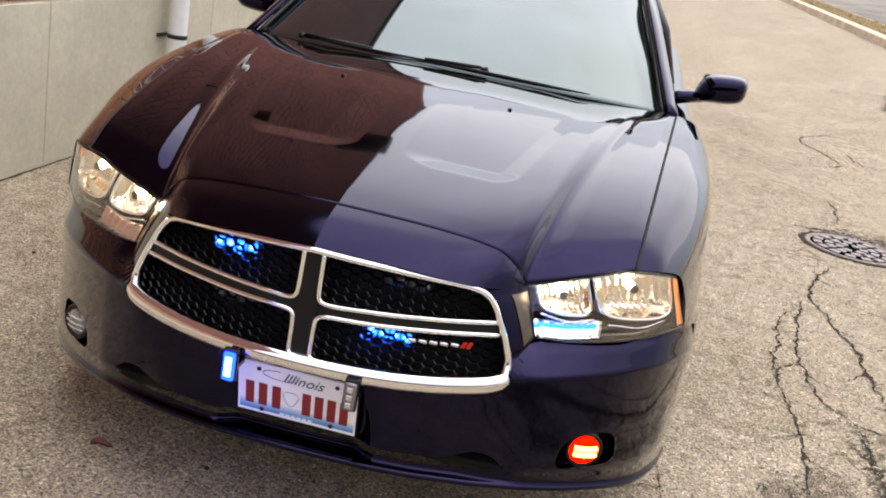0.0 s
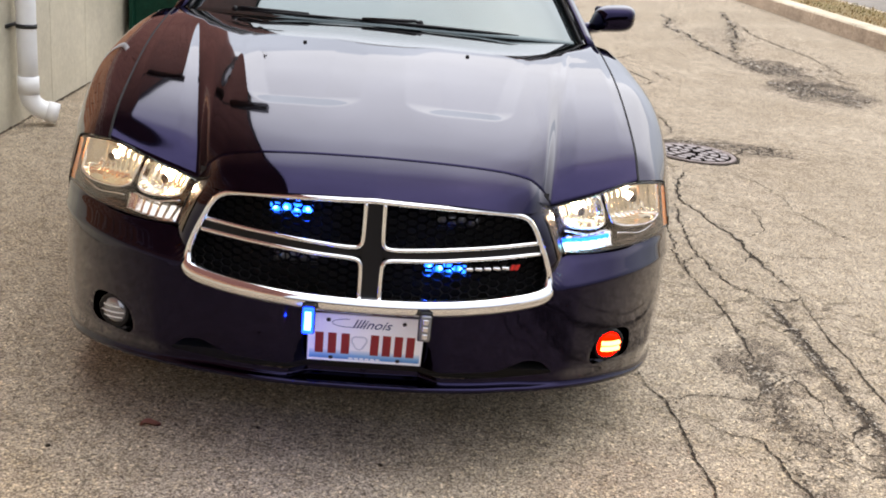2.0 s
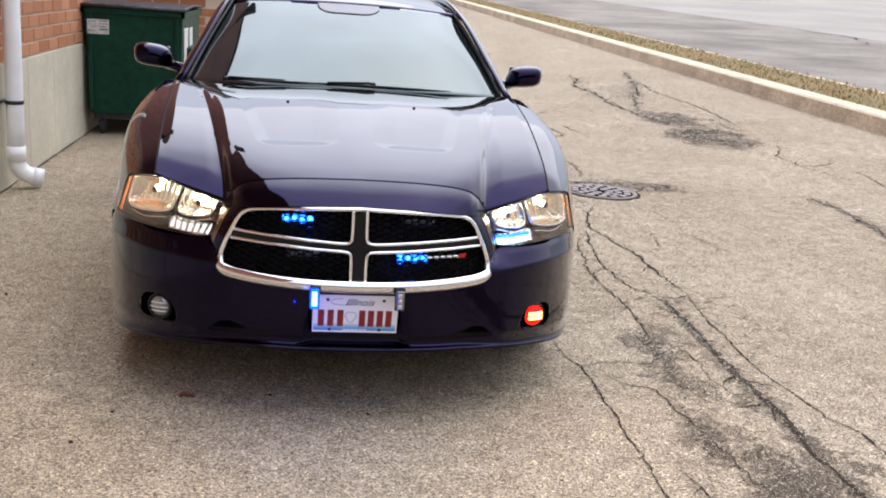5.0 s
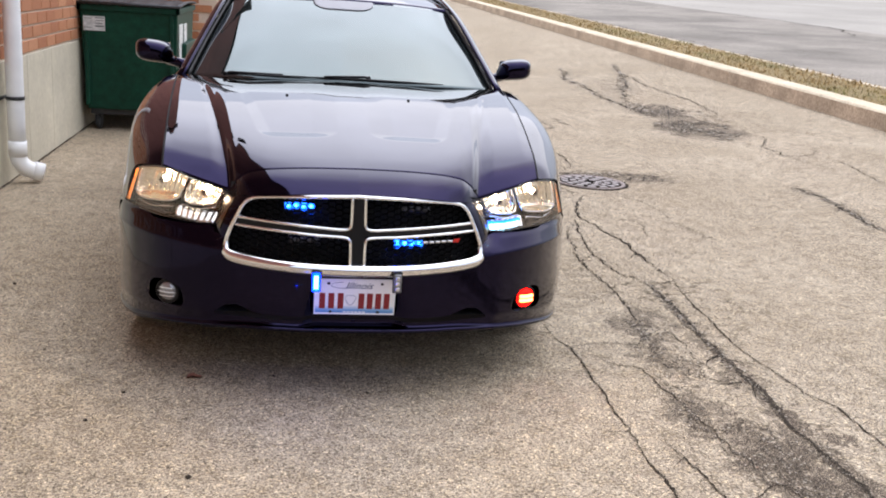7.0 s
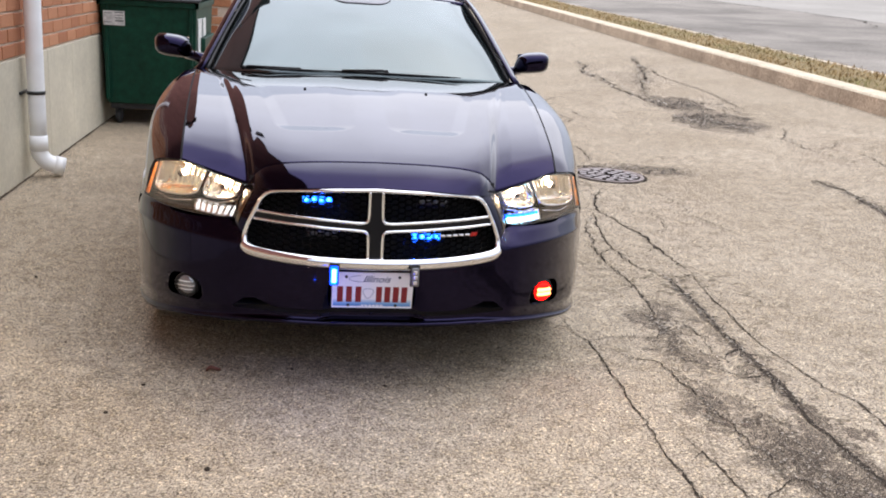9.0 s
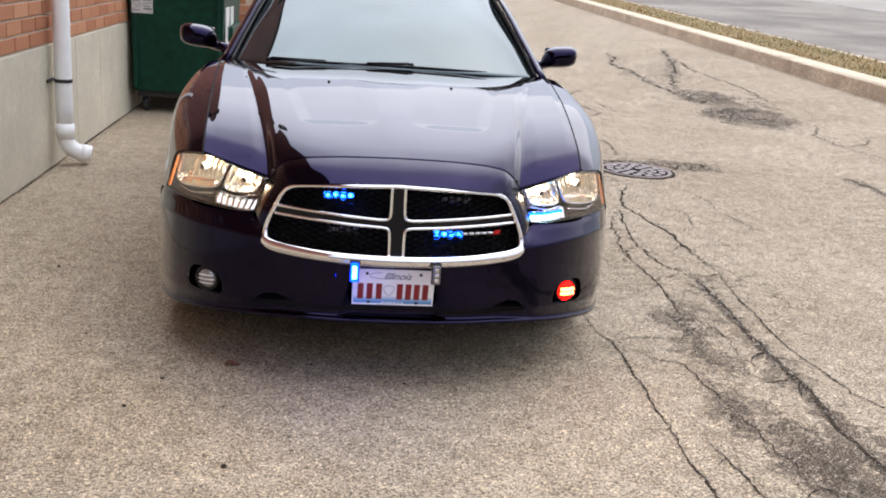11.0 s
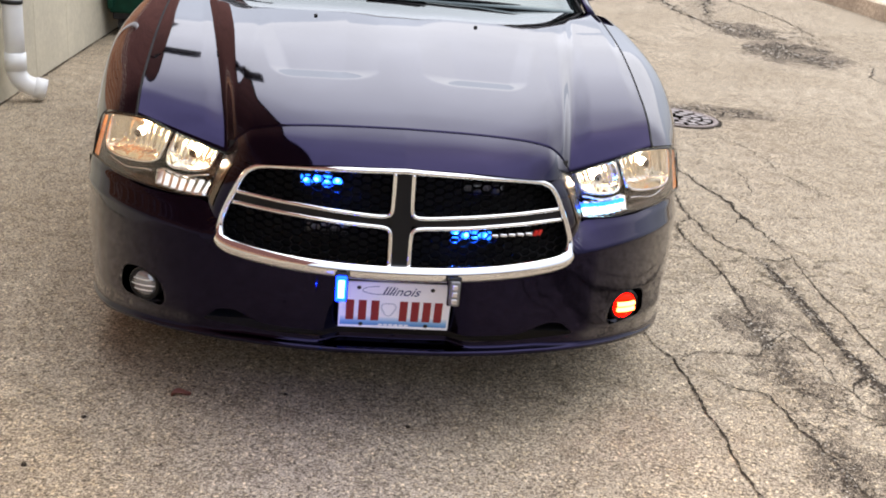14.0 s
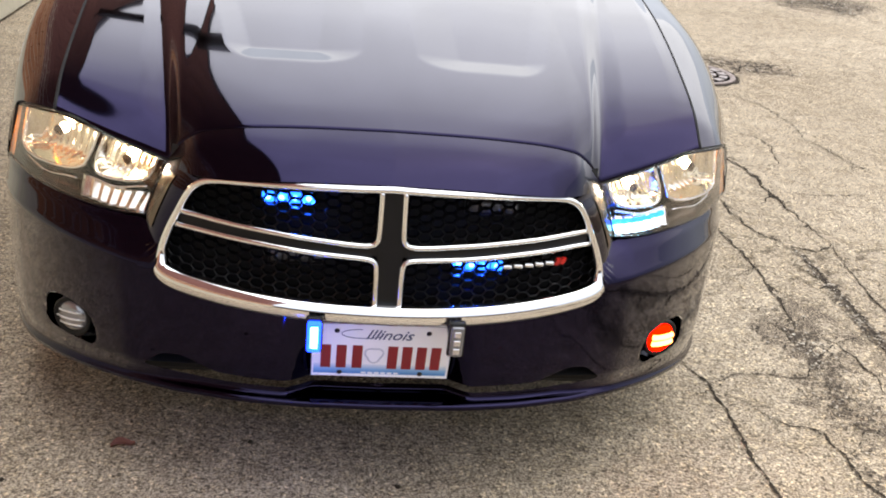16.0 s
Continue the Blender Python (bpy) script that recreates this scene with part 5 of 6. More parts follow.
glass = part("windshield", thick(grid(60, 30, windshield_point), 0.005), GLASS, CAR, "pale reflecting windshield glass")
glass.visible_shadow = False
frit = bmesh.new()
grid(60, 2, lambda u, v: windshield_point(u, 0.01 + 0.035 * v) + Vector((0, 0.012, -0.006)), frit)
for a, b in ((0.0, 0.030), (0.970, 1.0)):
    grid(3, 30, lambda u, v, a=a, b=b: windshield_point(a + (b - a) * u, v) + Vector((0, 0.012, -0.008)), frit)
grid(60, 2, lambda u, v: windshield_point(u, 0.955 + 0.045 * v) + Vector((0, 0.012, -0.008)), frit)
part("windshield_frit", frit, GLOSS_BLACK, CAR)
# laid outside the glass, with the glass's reflection put into its grey
part("mirror_mount", thick(grid(24, 10, lambda u, v: windshield_point(0.51 + 0.135 * (2 * u - 1) * (1 - 0.22 * (1 - v) ** 3), 0.848 + 0.147 * v + 0.03 * abs(2 * u - 1) ** 5 * (1 - v)) + Vector((0, -0.002, 0.0035))), 0.002), MOUNT_VEILED, CAR, "mirror mount laid on the glass, greyed for the reflection over it")


# roof rail from the pillar's foot, over the roof, to the trunk
RAIL = curve3([(0.800, 1.455, 1.066), (0.735, 1.70, 1.215), (0.640, 2.10, 1.425), (0.600, 2.45, 1.492), (0.590, 2.9, 1.508), (0.595, 3.4, 1.475), (0.65, 3.9, 1.33), (0.74, 4.32, 1.13)])
pillar_path = [RAIL(i / 60) for i in range(61)]


def make_rail():
    bm = bmesh.new()
    tube(bm, pillar_path, lambda t: 0.036 + 0.05 * smooth(0.72, 0.95, t), 12, squash=(1.0, 0.40, (0.7, -0.5, 0.5)))
    return bm


both(make_rail, "roof_pillar", PAINT, CAR)


def make_pillar_seal():
    bm = bmesh.new()
    tube(bm, [windshield_point(0.999, i / 24) + Vector((0.010, -0.004, 0.004)) for i in range(25)], 0.009, 8)
    return bm


both(make_pillar_seal, "pillar_trim", BLACK, CAR)


def roof_point(u, v):
    y = 2.06 + (3.62 - 2.06) * v
    ts = min(range(61), key=lambda i: abs(pillar_path[i].y - (y + 0.05 * abs(2 * u - 1) ** 2)))
    edge = pillar_path[ts]
    a = 2 * u - 1
    zmid = spline([2.06, 2.3, 2.8, 3.3, 3.62], [1.464, 1.508, 1.530, 1.505, 1.455])(y)
    zedge = spline([2.06, 2.3, 2.8, 3.3, 3.62], [1.438, 1.472, 1.500, 1.478, 1.42])(y)
    return Vector((a * edge.x, y + 0.085 * a * a * (1 - v), zmid + (zedge - zmid) * abs(a) ** 2.2))


part("roof", thick(grid(40, 30, roof_point), 0.02), PAINT, CAR)
part("rear_window", grid(24, 16, lambda u, v: Vector(((2 * u - 1) * (0.58 + 0.12 * v), 3.62 + 0.62 * v - 0.05 * (2 * u - 1) ** 2, 1.455 - 0.325 * v - 0.02 * (2 * u - 1) ** 2))), GLASS, CAR)


def make_side_glass(y0, y1):
    def top(y):
        return min(pillar_path[4:], key=lambda p: abs(p.y - y))
    def f(u, v):
        y = y0 + (y1 - y0) * u
        low = Vector((side_point(y, 0).x - 0.025, y, BELT(y) - 0.01))
        high = top(y) - Vector((0.012, 0, 0.015))
        return low.lerp(high, v) + Vector((0.018 * math.sin(math.pi * v), 0, 0))
    return grid(20, 14, f)


both(lambda: make_side_glass(1.62, 2.68), "side_window", GLASS, CAR)
both(lambda: make_side_glass(2.74, 3.95), "side_window", GLASS, CAR)


def make_pillar_b():
    bm = bmesh.new()
    tube(bm, [(0.81, 2.71, 1.04), (0.73, 2.71, 1.28), (0.60, 2.71, 1.48)], 0.035, 8)
    return bm


both(make_pillar_b, "door_pillar", GLOSS_BLACK, CAR)

# interior
dash = bmesh.new()
grid(40, 16, lambda u, v: Vector(((2 * u - 1) * (0.74 - 0.02 * v), 1.46 + 0.50 * v, 1.035 + 0.045 * math.sin(math.pi * min(1, v * 1.05)) - 0.16 * smooth(0.75, 1.0, v))), dash)
part("dashboard", dash, INTERIOR, CAR)
for x in (-0.36, 0.36):
    bm = bmesh.new()
    box(bm, (x - 0.25, 2.35, 0.35), (x + 0.25, 2.9, 0.58), 0.06, 3)
    box(bm, (x - 0.24, 2.82, 0.5), (x + 0.24, 3.0, 1.12), 0.07, 3)
    seat = part("seat", bm, INTERIOR, CAR)
    bm = bmesh.new()
    box(bm, (x - 0.13, 2.86, 1.15), (x + 0.13, 2.97, 1.33), 0.04, 3)
    part("headrest", bm, INTERIOR, seat)
bm = bmesh.new()
box(bm, (-0.66, 3.35, 0.4), (0.66, 3.62, 1.1), 0.07, 3)
part("seat", bm, INTERIOR, CAR)
bm = bmesh.new()
ring = [pose(0.36, 2.06, 0.98, 65, 0, 0) @ Vector((0.18 * math.cos(k / 32 * math.tau), 0.18 * math.sin(k / 32 * math.tau), 0)) for k in range(32)]
tube(bm, ring, 0.015, 8, closed=True)
part("steering_wheel", bm, BLACK, CAR)
bm = bmesh.new()
box(bm, (-0.15, 2.03, 1.335), (0.12, 2.07, 1.415), 0.02, 3)
part("rear_view_mirror", bm, BLACK, CAR)
bm = bmesh.new()
box(bm, (-0.70, 1.62, 0.3), (0.70, 1.68, 0.95))
box(bm, (-0.70, 1.62, 0.3), (0.70, 3.9, 0.36))
box(bm, (-0.60, 2.3, 1.43), (0.60, 3.5, 1.44))
part("cabin_lining", bm, INTERIOR, CAR, shade=False)

# cowl and wipers
bm = bmesh.new()
grid(50, 6, lambda u, v: Vector(((2 * u - 1) * 0.80, HOOD_REAR_Y(abs(2 * u - 1) * 0.80) - 0.03 + 0.10 * v, 1.068 - 0.022 * abs(2 * u - 1) - 0.006 * math.sin(v * 9))), bm)
part("cowl_grille", bm, BLACK, CAR, "black plastic cowl")
for a, b, c in (((0.12, 1.385, 1.108), (0.10, 1.375, 1.115), (-0.10, 1.368, 1.106)), ((-0.58, 1.42, 1.095), (-0.56, 1.415, 1.103), (-0.30, 1.385, 1.104))):
    arm = bmesh.new()
    tube(arm, [Vector(a) + Vector((0.03, 0.01, -0.02)), a, b, c], 0.0065, 8)
    bmesh.ops.create_uvsphere(arm, u_segments=12, v_segments=8, radius=0.012, matrix=pose(*a))
    w = part("wiper", arm, BLACK, CAR, "black windshield wiper")
    blade = bmesh.new()
    x0, x1 = (-0.22, 0.50) if a[0] > 0 else (-0.70, -0.14)
    def along(x):
        y = 1.357 + 0.125 * (abs(x) / 0.75) ** 3
        return Vector((x, y + 0.012, 1.102 - 0.016 * (abs(x) / 0.7) ** 2))
    tube(blade, [along(x0 + (x1 - x0) * i / 20) for i in range(21)], lambda t: 0.0025 + 0.0032 * math.sin(math.pi * t) ** 0.5, 8)
    part("blade", blade, BLACK, w)
for x in (-0.276, 0.276):
    bm = bmesh.new()
    y = 0.968
    z = HOOD_MID(y) - crown(x) + scoop(abs(x), y)
    box(bm, (x - 0.006, y - 0.007, z - 0.004), (x + 0.006, y + 0.007, z + 0.006), 0.003, 2)
    part("washer_nozzle", bm, BLACK, CAR)

# ---- door mirrors ----
for s in (1, -1):
    bm = bmesh.new()
    bmesh.ops.create_uvsphere(bm, u_segments=40, v_segments=24, radius=1.0)
    for a in bm.verts:
        x, y, z = a.co
        pw = lambda c, e: math.copysign(abs(c) ** e, c)
        x, z = pw(x, 0.62), pw(z, 0.62)
        y = y if y < 0 else y * 0.35
        wide = 0.098 - 0.010 * z
        a.co = Vector((s * (0.996 + x * wide + 0.010 * z), 2.04 + y * 0.08, 1.138 + z * 0.060 + 0.008 * x))
    if s < 0:
        bmesh.ops.reverse_faces(bm, faces=bm.faces[:])
    mir = part("door_mirror", bm, PAINT, CAR)
    bm = bmesh.new()
    tube(bm, [(s * 0.80, 1.98, 1.07), (s * 0.87, 2.02, 1.085), (s * 0.93, 2.04, 1.095)], 0.026, 10)
    part("mirror_foot", bm, PAINT, mir)
    bm = bmesh.new()
    grid(10, 8, lambda u, v: Vector((s * (0.916 + 0.165 * u), 2.070, 1.092 + 0.092 * v)), bm)
    part("mirror_glass", bm, CHROME, mir)

# ---- wheels ----
for y in AXLES:
    for s in (1, -1):
        x = s * 0.842
        bm = bmesh.new()
        lathe(bm, [(0.235, -0.10), (0.30, -0.112), (0.345, -0.105), (0.362, -0.075), (0.365, 0.0), (0.362, 0.075), (0.345, 0.105), (0.30, 0.112), (0.235, 0.10)], pose(x, y, 0.365, 0, 90, 0), 56)
        bmesh.ops.recalc_face_normals(bm, faces=bm.faces[:])
        bm.faces.ensure_lookup_table()
        wheel = part("wheel", bm, RUBBER, CAR, "black tyre on a grey steel rim")
        bm = bmesh.new()
        lathe(bm, [(0.0, 0.055), (0.05, 0.055), (0.07, 0.04), (0.16, 0.035), (0.20, 0.06), (0.225, 0.085), (0.238, 0.10), (0.24, -0.09)], pose(x, y, 0.365, 0, 90 * s, 0), 40)
        part("rim", bm, STEEL, wheel)
for ya in AXLES:
    for s in (1, -1):
        bm = bmesh.new()
        grid(24, 4, lambda u, v: Vector((s * (0.60 + 0.31 * v), ya + 0.395 * math.cos(math.pi * (1.08 * u - 0.04)), 0.36 + 0.395 * math.sin(math.pi * (1.08 * u - 0.04)))), bm)
        part("wheel_liner", bm, DARK, CAR)


# ---- grille ----
def ring_y(x, z):
    k = min(1.0, max(0.0, (z - 0.54) / 0.27))
    x = abs(x)
    return (-0.066 + 0.115 * (x / 0.486) ** 2.2) * (1 - k) + (-0.042 + 0.094 * (x / 0.40) ** 2.2) * k


def ring_path():
    half = [(0.0, 0.538), (0.15, 0.539), (0.30, 0.543), (0.42, 0.551), (0.462, 0.558), (0.482, 0.575), (0.481, 0.605), (0.468, 0.65), (0.446, 0.70), (0.423, 0.745), (0.403, 0.768), (0.372, 0.782), (0.30, 0.792), (0.15, 0.804), (0.0, 0.811)]
    c = curve3([(x, 0, z) for x, z in half])
    pts = [c(i / 120) for i in range(121)]
    full = pts + [Vector((-p.x, 0, p.z)) for p in pts[-2:0:-1]]
    return [Vector((p.x, ring_y(p.x, p.z), p.z)) for p in full]


GRILLE = bmesh.new()
rp = ring_path()
tube(GRILLE, rp, lambda t: 1.0, 14, closed=True)
# thicken the lower bar, keep the rest slim
for i, p in enumerate(rp):
    r = 0.0072 + 0.0148 * (1 - smooth(0.552, 0.61, p.z)) + 0.002 * (1 - smooth(0.6, 0.76, p.z))
    for a in list(GRILLE.verts)[i * 14:(i + 1) * 14]:
        d = a.co - p
        a.co = p + d.normalized() * r
grille = part("grille", GRILLE, CHROME, CAR, "bright chrome crosshair grille frame")


def bar(points, r=0.0080):
    bm = bmesh.new()
    c = curve3([(x, ring_y(x, z) + 0.004, z) for x, z in points])
    tube(bm, [c(i / 60) for i in range(61)], r, 12, squash=(0.8, 1.0, (0, -1, 0)))
    return bm


UPPER = [(0.437, 0.702), (0.30, 0.698), (0.15, 0.692), (0.055, 0.688), (0.035, 0.691), (0.026, 0.704), (0.0245, 0.75), (0.024, 0.806)]
LOWER = [(0.447, 0.672), (0.30, 0.669), (0.15, 0.663), (0.058, 0.660), (0.038, 0.657), (0.028, 0.645), (0.026, 0.60), (0.026, 0.545)]
for pts in (UPPER, LOWER):
    for s in (1, -1):
        p = [(s * x, z) for x, z in pts]
        part("chrome_bar", bar(p), CHROME, grille)

# black cross between the bars
cross = bmesh.new()
grid(60, 3, lambda u, v: Vector(((2 * u - 1) * 0.442, ring_y((2 * u - 1) * 0.442, 0.68) + 0.006, 0.664 + 0.004 * abs(2 * u - 1) + (0.030 + 0.002 * abs(2 * u - 1)) * v)), cross)
grid(4, 30, lambda u, v: Vector(((2 * u - 1) * 0.026, ring_y(0, 0.545 + 0.262 * v) + 0.0045, 0.545 + 0.262 * v)), cross)
part("cross_panel", cross, BLACK, grille, "black crosshair panel")


def honeycomb(poly, s):
    bm = bmesh.new()
    w, h, k = 0.034, 0.0215, 0.84
    dx, dz = w * 0.75, h
    for i in range(-1, 22):
        for j in range(-1, 14):
            cx, cz = 0.02 + i * dx, 0.55 + j * dz + (dz / 2 if i % 2 else 0)
            if not inside(poly, cx, cz):
                continue
            hexa = [(math.cos(a), math.sin(a)) for a in (0, math.pi / 3, 2 * math.pi / 3, math.pi, 4 * math.pi / 3, 5 * math.pi / 3)]
            out = [(cx + ca * w / 2, cz + sa * h / 2 / 0.866) for ca, sa in hexa]
            inn = [(cx + ca * w / 2 * k, cz + sa * h / 2 / 0.866 * k) for ca, sa in hexa]
            y = lambda x, z: ring_y(x, z) + 0.020
            vo = [bm.verts.new((s * x, y(x, z), z)) for x, z in out]
            vi = [bm.verts.new((s * x, y(x, z) + 0.003, z)) for x, z in inn]
            vb = [bm.verts.new((s * x, y(x, z) + 0.014, z)) for x, z in inn]
            for q in range(6):
                r = (q + 1) % 6
                bm.faces.new((vo[q], vo[r], vi[r], vi[q]))
                bm.faces.new((vi[q], vi[r], vb[r], vb[q]))
    bmesh.ops.recalc_face_normals(bm, faces=bm.faces[:])
    return bm


UPPER_CELL = [(0.02, 0.69), (0.45, 0.702), (0.41, 0.775), (0.36, 0.792), (0.02, 0.812)]
LOWER_CELL = [(0.02, 0.54), (0.46, 0.555), (0.485, 0.58), (0.455, 0.675), (0.02, 0.662)]
for s in (1, -1):
    for cell in (UPPER_CELL, LOWER_CELL):
        part("mesh_insert", honeycomb(cell, s), MESH_BLACK, grille, "black honeycomb insert", shade=False)
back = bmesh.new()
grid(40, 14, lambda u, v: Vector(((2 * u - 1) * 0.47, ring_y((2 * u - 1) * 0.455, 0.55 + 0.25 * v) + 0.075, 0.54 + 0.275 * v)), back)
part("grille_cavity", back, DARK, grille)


def strobe(x, z, mat, label):
    y = ring_y(x, z) + 0.045
    bm = bmesh.new()
    box(bm, (x - 0.058, y + 0.004, z - 0.020), (x + 0.058, y + 0.035, z + 0.020), 0.006, 2)
    case = part("strobe_module", bm, BLACK, grille, label)
    for i in range(4):
        led = bmesh.new()
        cx = x - 0.042 + i * 0.028
        lathe(led, [(0.0, 0.004), (0.004, 0.0035), (0.006, 0.0), (0.006, -0.004)], pose(cx, y + 0.001, z, 90, 0, 0), 12)
        led = part("led", led, mat, case)
        lens = bmesh.new()
        box(lens, (cx - 0.0125, y + 0.001, z - 0.012), (cx + 0.0125, y + 0.008, z + 0.012), 0.003, 1)
        part("lens", lens, BLUE_LENS if mat == BLUE_LIGHT else LED_OFF, led, "glowing lens round the diode" if mat == BLUE_LIGHT else "")


strobe(-0.215, 0.757, BLUE_LIGHT, "lit blue strobe behind the honeycomb")
strobe(0.195, 0.630, BLUE_LIGHT, "lit blue strobe behind the honeycomb")
strobe(0.215, 0.757, LED_OFF, "unlit strobe behind the honeycomb")
strobe(-0.195, 0.630, LED_OFF, "unlit strobe behind the honeycomb")

# maker's badge, as plain silver bars with two red slashes
badge = bmesh.new()
for i in range(5):
    x = 0.245 + i * 0.0245
    z = 0.640
    y = ring_y(x, z) + 0.006
    box(badge, (x, y, z - 0.0045), (x + 0.020, y + 0.012, z + 0.0045), 0.002, 1)
b = part("badge", badge, BADGE, grille, "silver badge bars", shade=False)
red = bmesh.new()
for i in range(2):
    x, z = 0.370 + i * 0.013, 0.640
    y = ring_y(x, z) + 0.006
    q = [red.verts.new((x + dx, y + dy, z + dz)) for dy in (0.0, 0.010) for dx, dz in ((-0.004, -0.007), (0.005, -0.007), (0.011, 0.007), (0.002, 0.007))]
    red.faces.new(q[:4])
    for k in range(4):
        red.faces.new((q[k], q[4 + k], q[4 + (k + 1) % 4], q[(k + 1) % 4]))
part("slash", red, BADGE_RED, b, "red slashes", shade=False)

# ---- number plate and its strobes ----
PLATE = Matrix.Translation((0, -0.018, 0.421)) @ Euler((radians(90 + 13.3), 0, 0)).to_matrix().to_4x4()


def plate_box(bm, x0, z0, x1, z1, d0, d1, bevel=0.0):
    made = bmesh.new()
    box(made, (x0, z0, d0), (x1, z1, d1), bevel, 2)
    bmesh.ops.transform(made, matrix=PLATE, verts=made.verts)
    me = bpy.data.meshes.new("tmp")
    made.to_mesh(me)
    made.free()
    bm.from_mesh(me)
    bpy.data.meshes.remove(me)
    return bm


plate = part("number_plate", plate_box(bmesh.new(), -0.1525, -0.0775, 0.1525, 0.0775, -0.003, 0.0, 0.001), PLATE_WHITE, CAR, "white and blue plate with dark red bars", shade=False)
rim = bmesh.new()
for x0, z0, x1, z1 in ((-0.1525, 0.0735, 0.1525, 0.0775), (-0.1525, -0.0775, 0.1525, -0.0735), (-0.1525, -0.0735, -0.1485, 0.0735), (0.1485, -0.0735, 0.1525, 0.0735)):
    plate_box(rim, x0, z0, x1, z1, 0.0, 0.0015)
part("raised_edge", rim, PLATE_WHITE, plate, shade=False)


def plate_fade():
    m = material("plate_blue_fade", (0.1, 0.3, 0.6), 0.35)
    c = m.node_tree.nodes.new("ShaderNodeTexCoord")
    s = m.node_tree.nodes.new("ShaderNodeSeparateXYZ")
    m.node_tree.links.new(c.outputs["Generated"], s.inputs[0])
    into(m, ramp(m, s.outputs["Z"], [(0.0, (0.06, 0.22, 0.50)), (0.45, (0.22, 0.45, 0.68)), (1.0, (0.78, 0.80, 0.78))]).outputs["Color"], "Base Color")
    return m


part("blue_band", plate_box(bmesh.new(), -0.148, -0.070, 0.148, -0.040, 0.0, 0.0004), plate_fade(), plate, "blue fading band", shade=False)
for x in (-0.137, -0.103, -0.068, 0.010, 0.042, 0.074, 0.106):
    part("plate_bar", plate_box(bmesh.new(), x + 0.004, -0.052, x + 0.026, 0.016, 0.0003, 0.0016, 0.0005), PLATE_RED, plate, "dark red bar", shade=False)
small = bmesh.new()
for i in range(6):
    plate_box(small, -0.042 + i * 0.0145, -0.069, -0.031 + i * 0.0145, -0.064, 0.0004, 0.0008)
part("slogan_bars", small, PLATE_WHITE, plate, "small pale bars", shade=False)
bolts = [(-0.10, 0.058), (0.10, 0.058), (-0.09, -0.066), (0.09, -0.066)]
for x, z in bolts:
    bm = bmesh.new()
    lathe(bm, [(0.0, 0.003), (0.004, 0.003), (0.006, 0.0015), (0.006, 0.0)], PLATE @ pose(x, z, 0.0004), 12)
    part("bolt", bm, DARK_METAL, plate)


def lettering(body, size, m, mat, parent, name, shear=0.0):
    c = bpy.data.curves.new("words", "FONT")
    c.body, c.size, c.shear, c.extrude, c.align_x = body, size, shear, 0.0004, "CENTER"
    ob = new("words", c)
    bpy.context.view_layer.update()
    me = bpy.data.meshes.new_from_object(ob.evaluated_get(bpy.context.evaluated_depsgraph_get()))
    bpy.data.objects.remove(ob)
    bm = bmesh.new()
    bm.from_mesh(me)
    bpy.data.meshes.remove(me)
    bmesh.ops.transform(bm, matrix=m, verts=bm.verts)
    return part(name, bm, mat, parent, shade=False)


lettering("Illinois", 0.040, PLATE @ pose(0.012, 0.036, 0.001), PLATE_NAVY, plate, "state_lettering", 0.45)
flourish = bmesh.new()
tube(flourish, [PLATE @ Vector((-0.045 - 0.045 * math.sin(t * 5.2), 0.050 + 0.013 * math.cos(t * 5.2), 0.0006)) for t in [i / 30 for i in range(31)]], 0.0008, 5)
part("flourish", flourish, PLATE_NAVY, plate)
seal = bmesh.new()
for k in range(26):
    a = k / 26 * math.tau
    r = 0.021 + 0.003 * math.sin(3 * a)
    bmesh.ops.create_cone(seal, cap_ends=True, segments=6, radius1=0.003, radius2=0.002, depth=0.0006, matrix=PLATE @ pose(-0.016 + r * 0.9 * math.cos(a), -0.012 + r * math.sin(a), 0.0004))
part("pale_seal", seal, PLATE_GREY, plate, "pale grey printed emblem", shade=False)
mount = plate_box(bmesh.new(), -0.155, -0.085, 0.155, 0.086, -0.03, -0.004, 0.003)
part("plate_mount", mount, BLACK, plate, shade=False)
for s, mat, words in ((-1, PLATE_STROBE, "lit blue strobe hanging on a black bracket"), (1, LED_OFF, "unlit clear strobe hanging on a black bracket")):
    x = s * 0.149
    bm = box(bmesh.new(), (x - 0.018, -0.107, 0.464), (x + 0.018, -0.092, 0.548), 0.005, 2)
    br = part("plate_strobe", bm, GLOSS_BLACK, CAR, words, shade=False)
    part("bracket", box(bmesh.new(), (x - 0.012, -0.0935, 0.486), (x + 0.012, -0.012, 0.500), 0.002, 1), GLOSS_BLACK, br, shade=False)
    part("strobe_lens", box(bmesh.new(), (x - 0.0145, -0.116, 0.468), (x + 0.0145, -0.104, 0.540), 0.0055, 3), mat, br)
    if s < 0:
        part("strobe_core", box(bmesh.new(), (x - 0.008, -0.1185, 0.480), (x + 0.008, -0.1150, 0.530), 0.0012, 1), BLUE_CORE, br)
    else:
        for k in range(3):
            part("led", box(bmesh.new(), (x - 0.007, -0.1180, 0.476 + k * 0.020), (x + 0.007, -0.1150, 0.490 + k * 0.020), 0.001, 1), BADGE, br, shade=False)
strobe_light = new("strobe_light", bpy.data.lights.new("strobe_light", "POINT"))
strobe_light.data.energy, strobe_light.data.color, strobe_light.data.shadow_soft_size = 0.5, (0.0, 0.04, 1.0), 0.0
strobe_light.location = (-0.225, -0.190, 0.40)

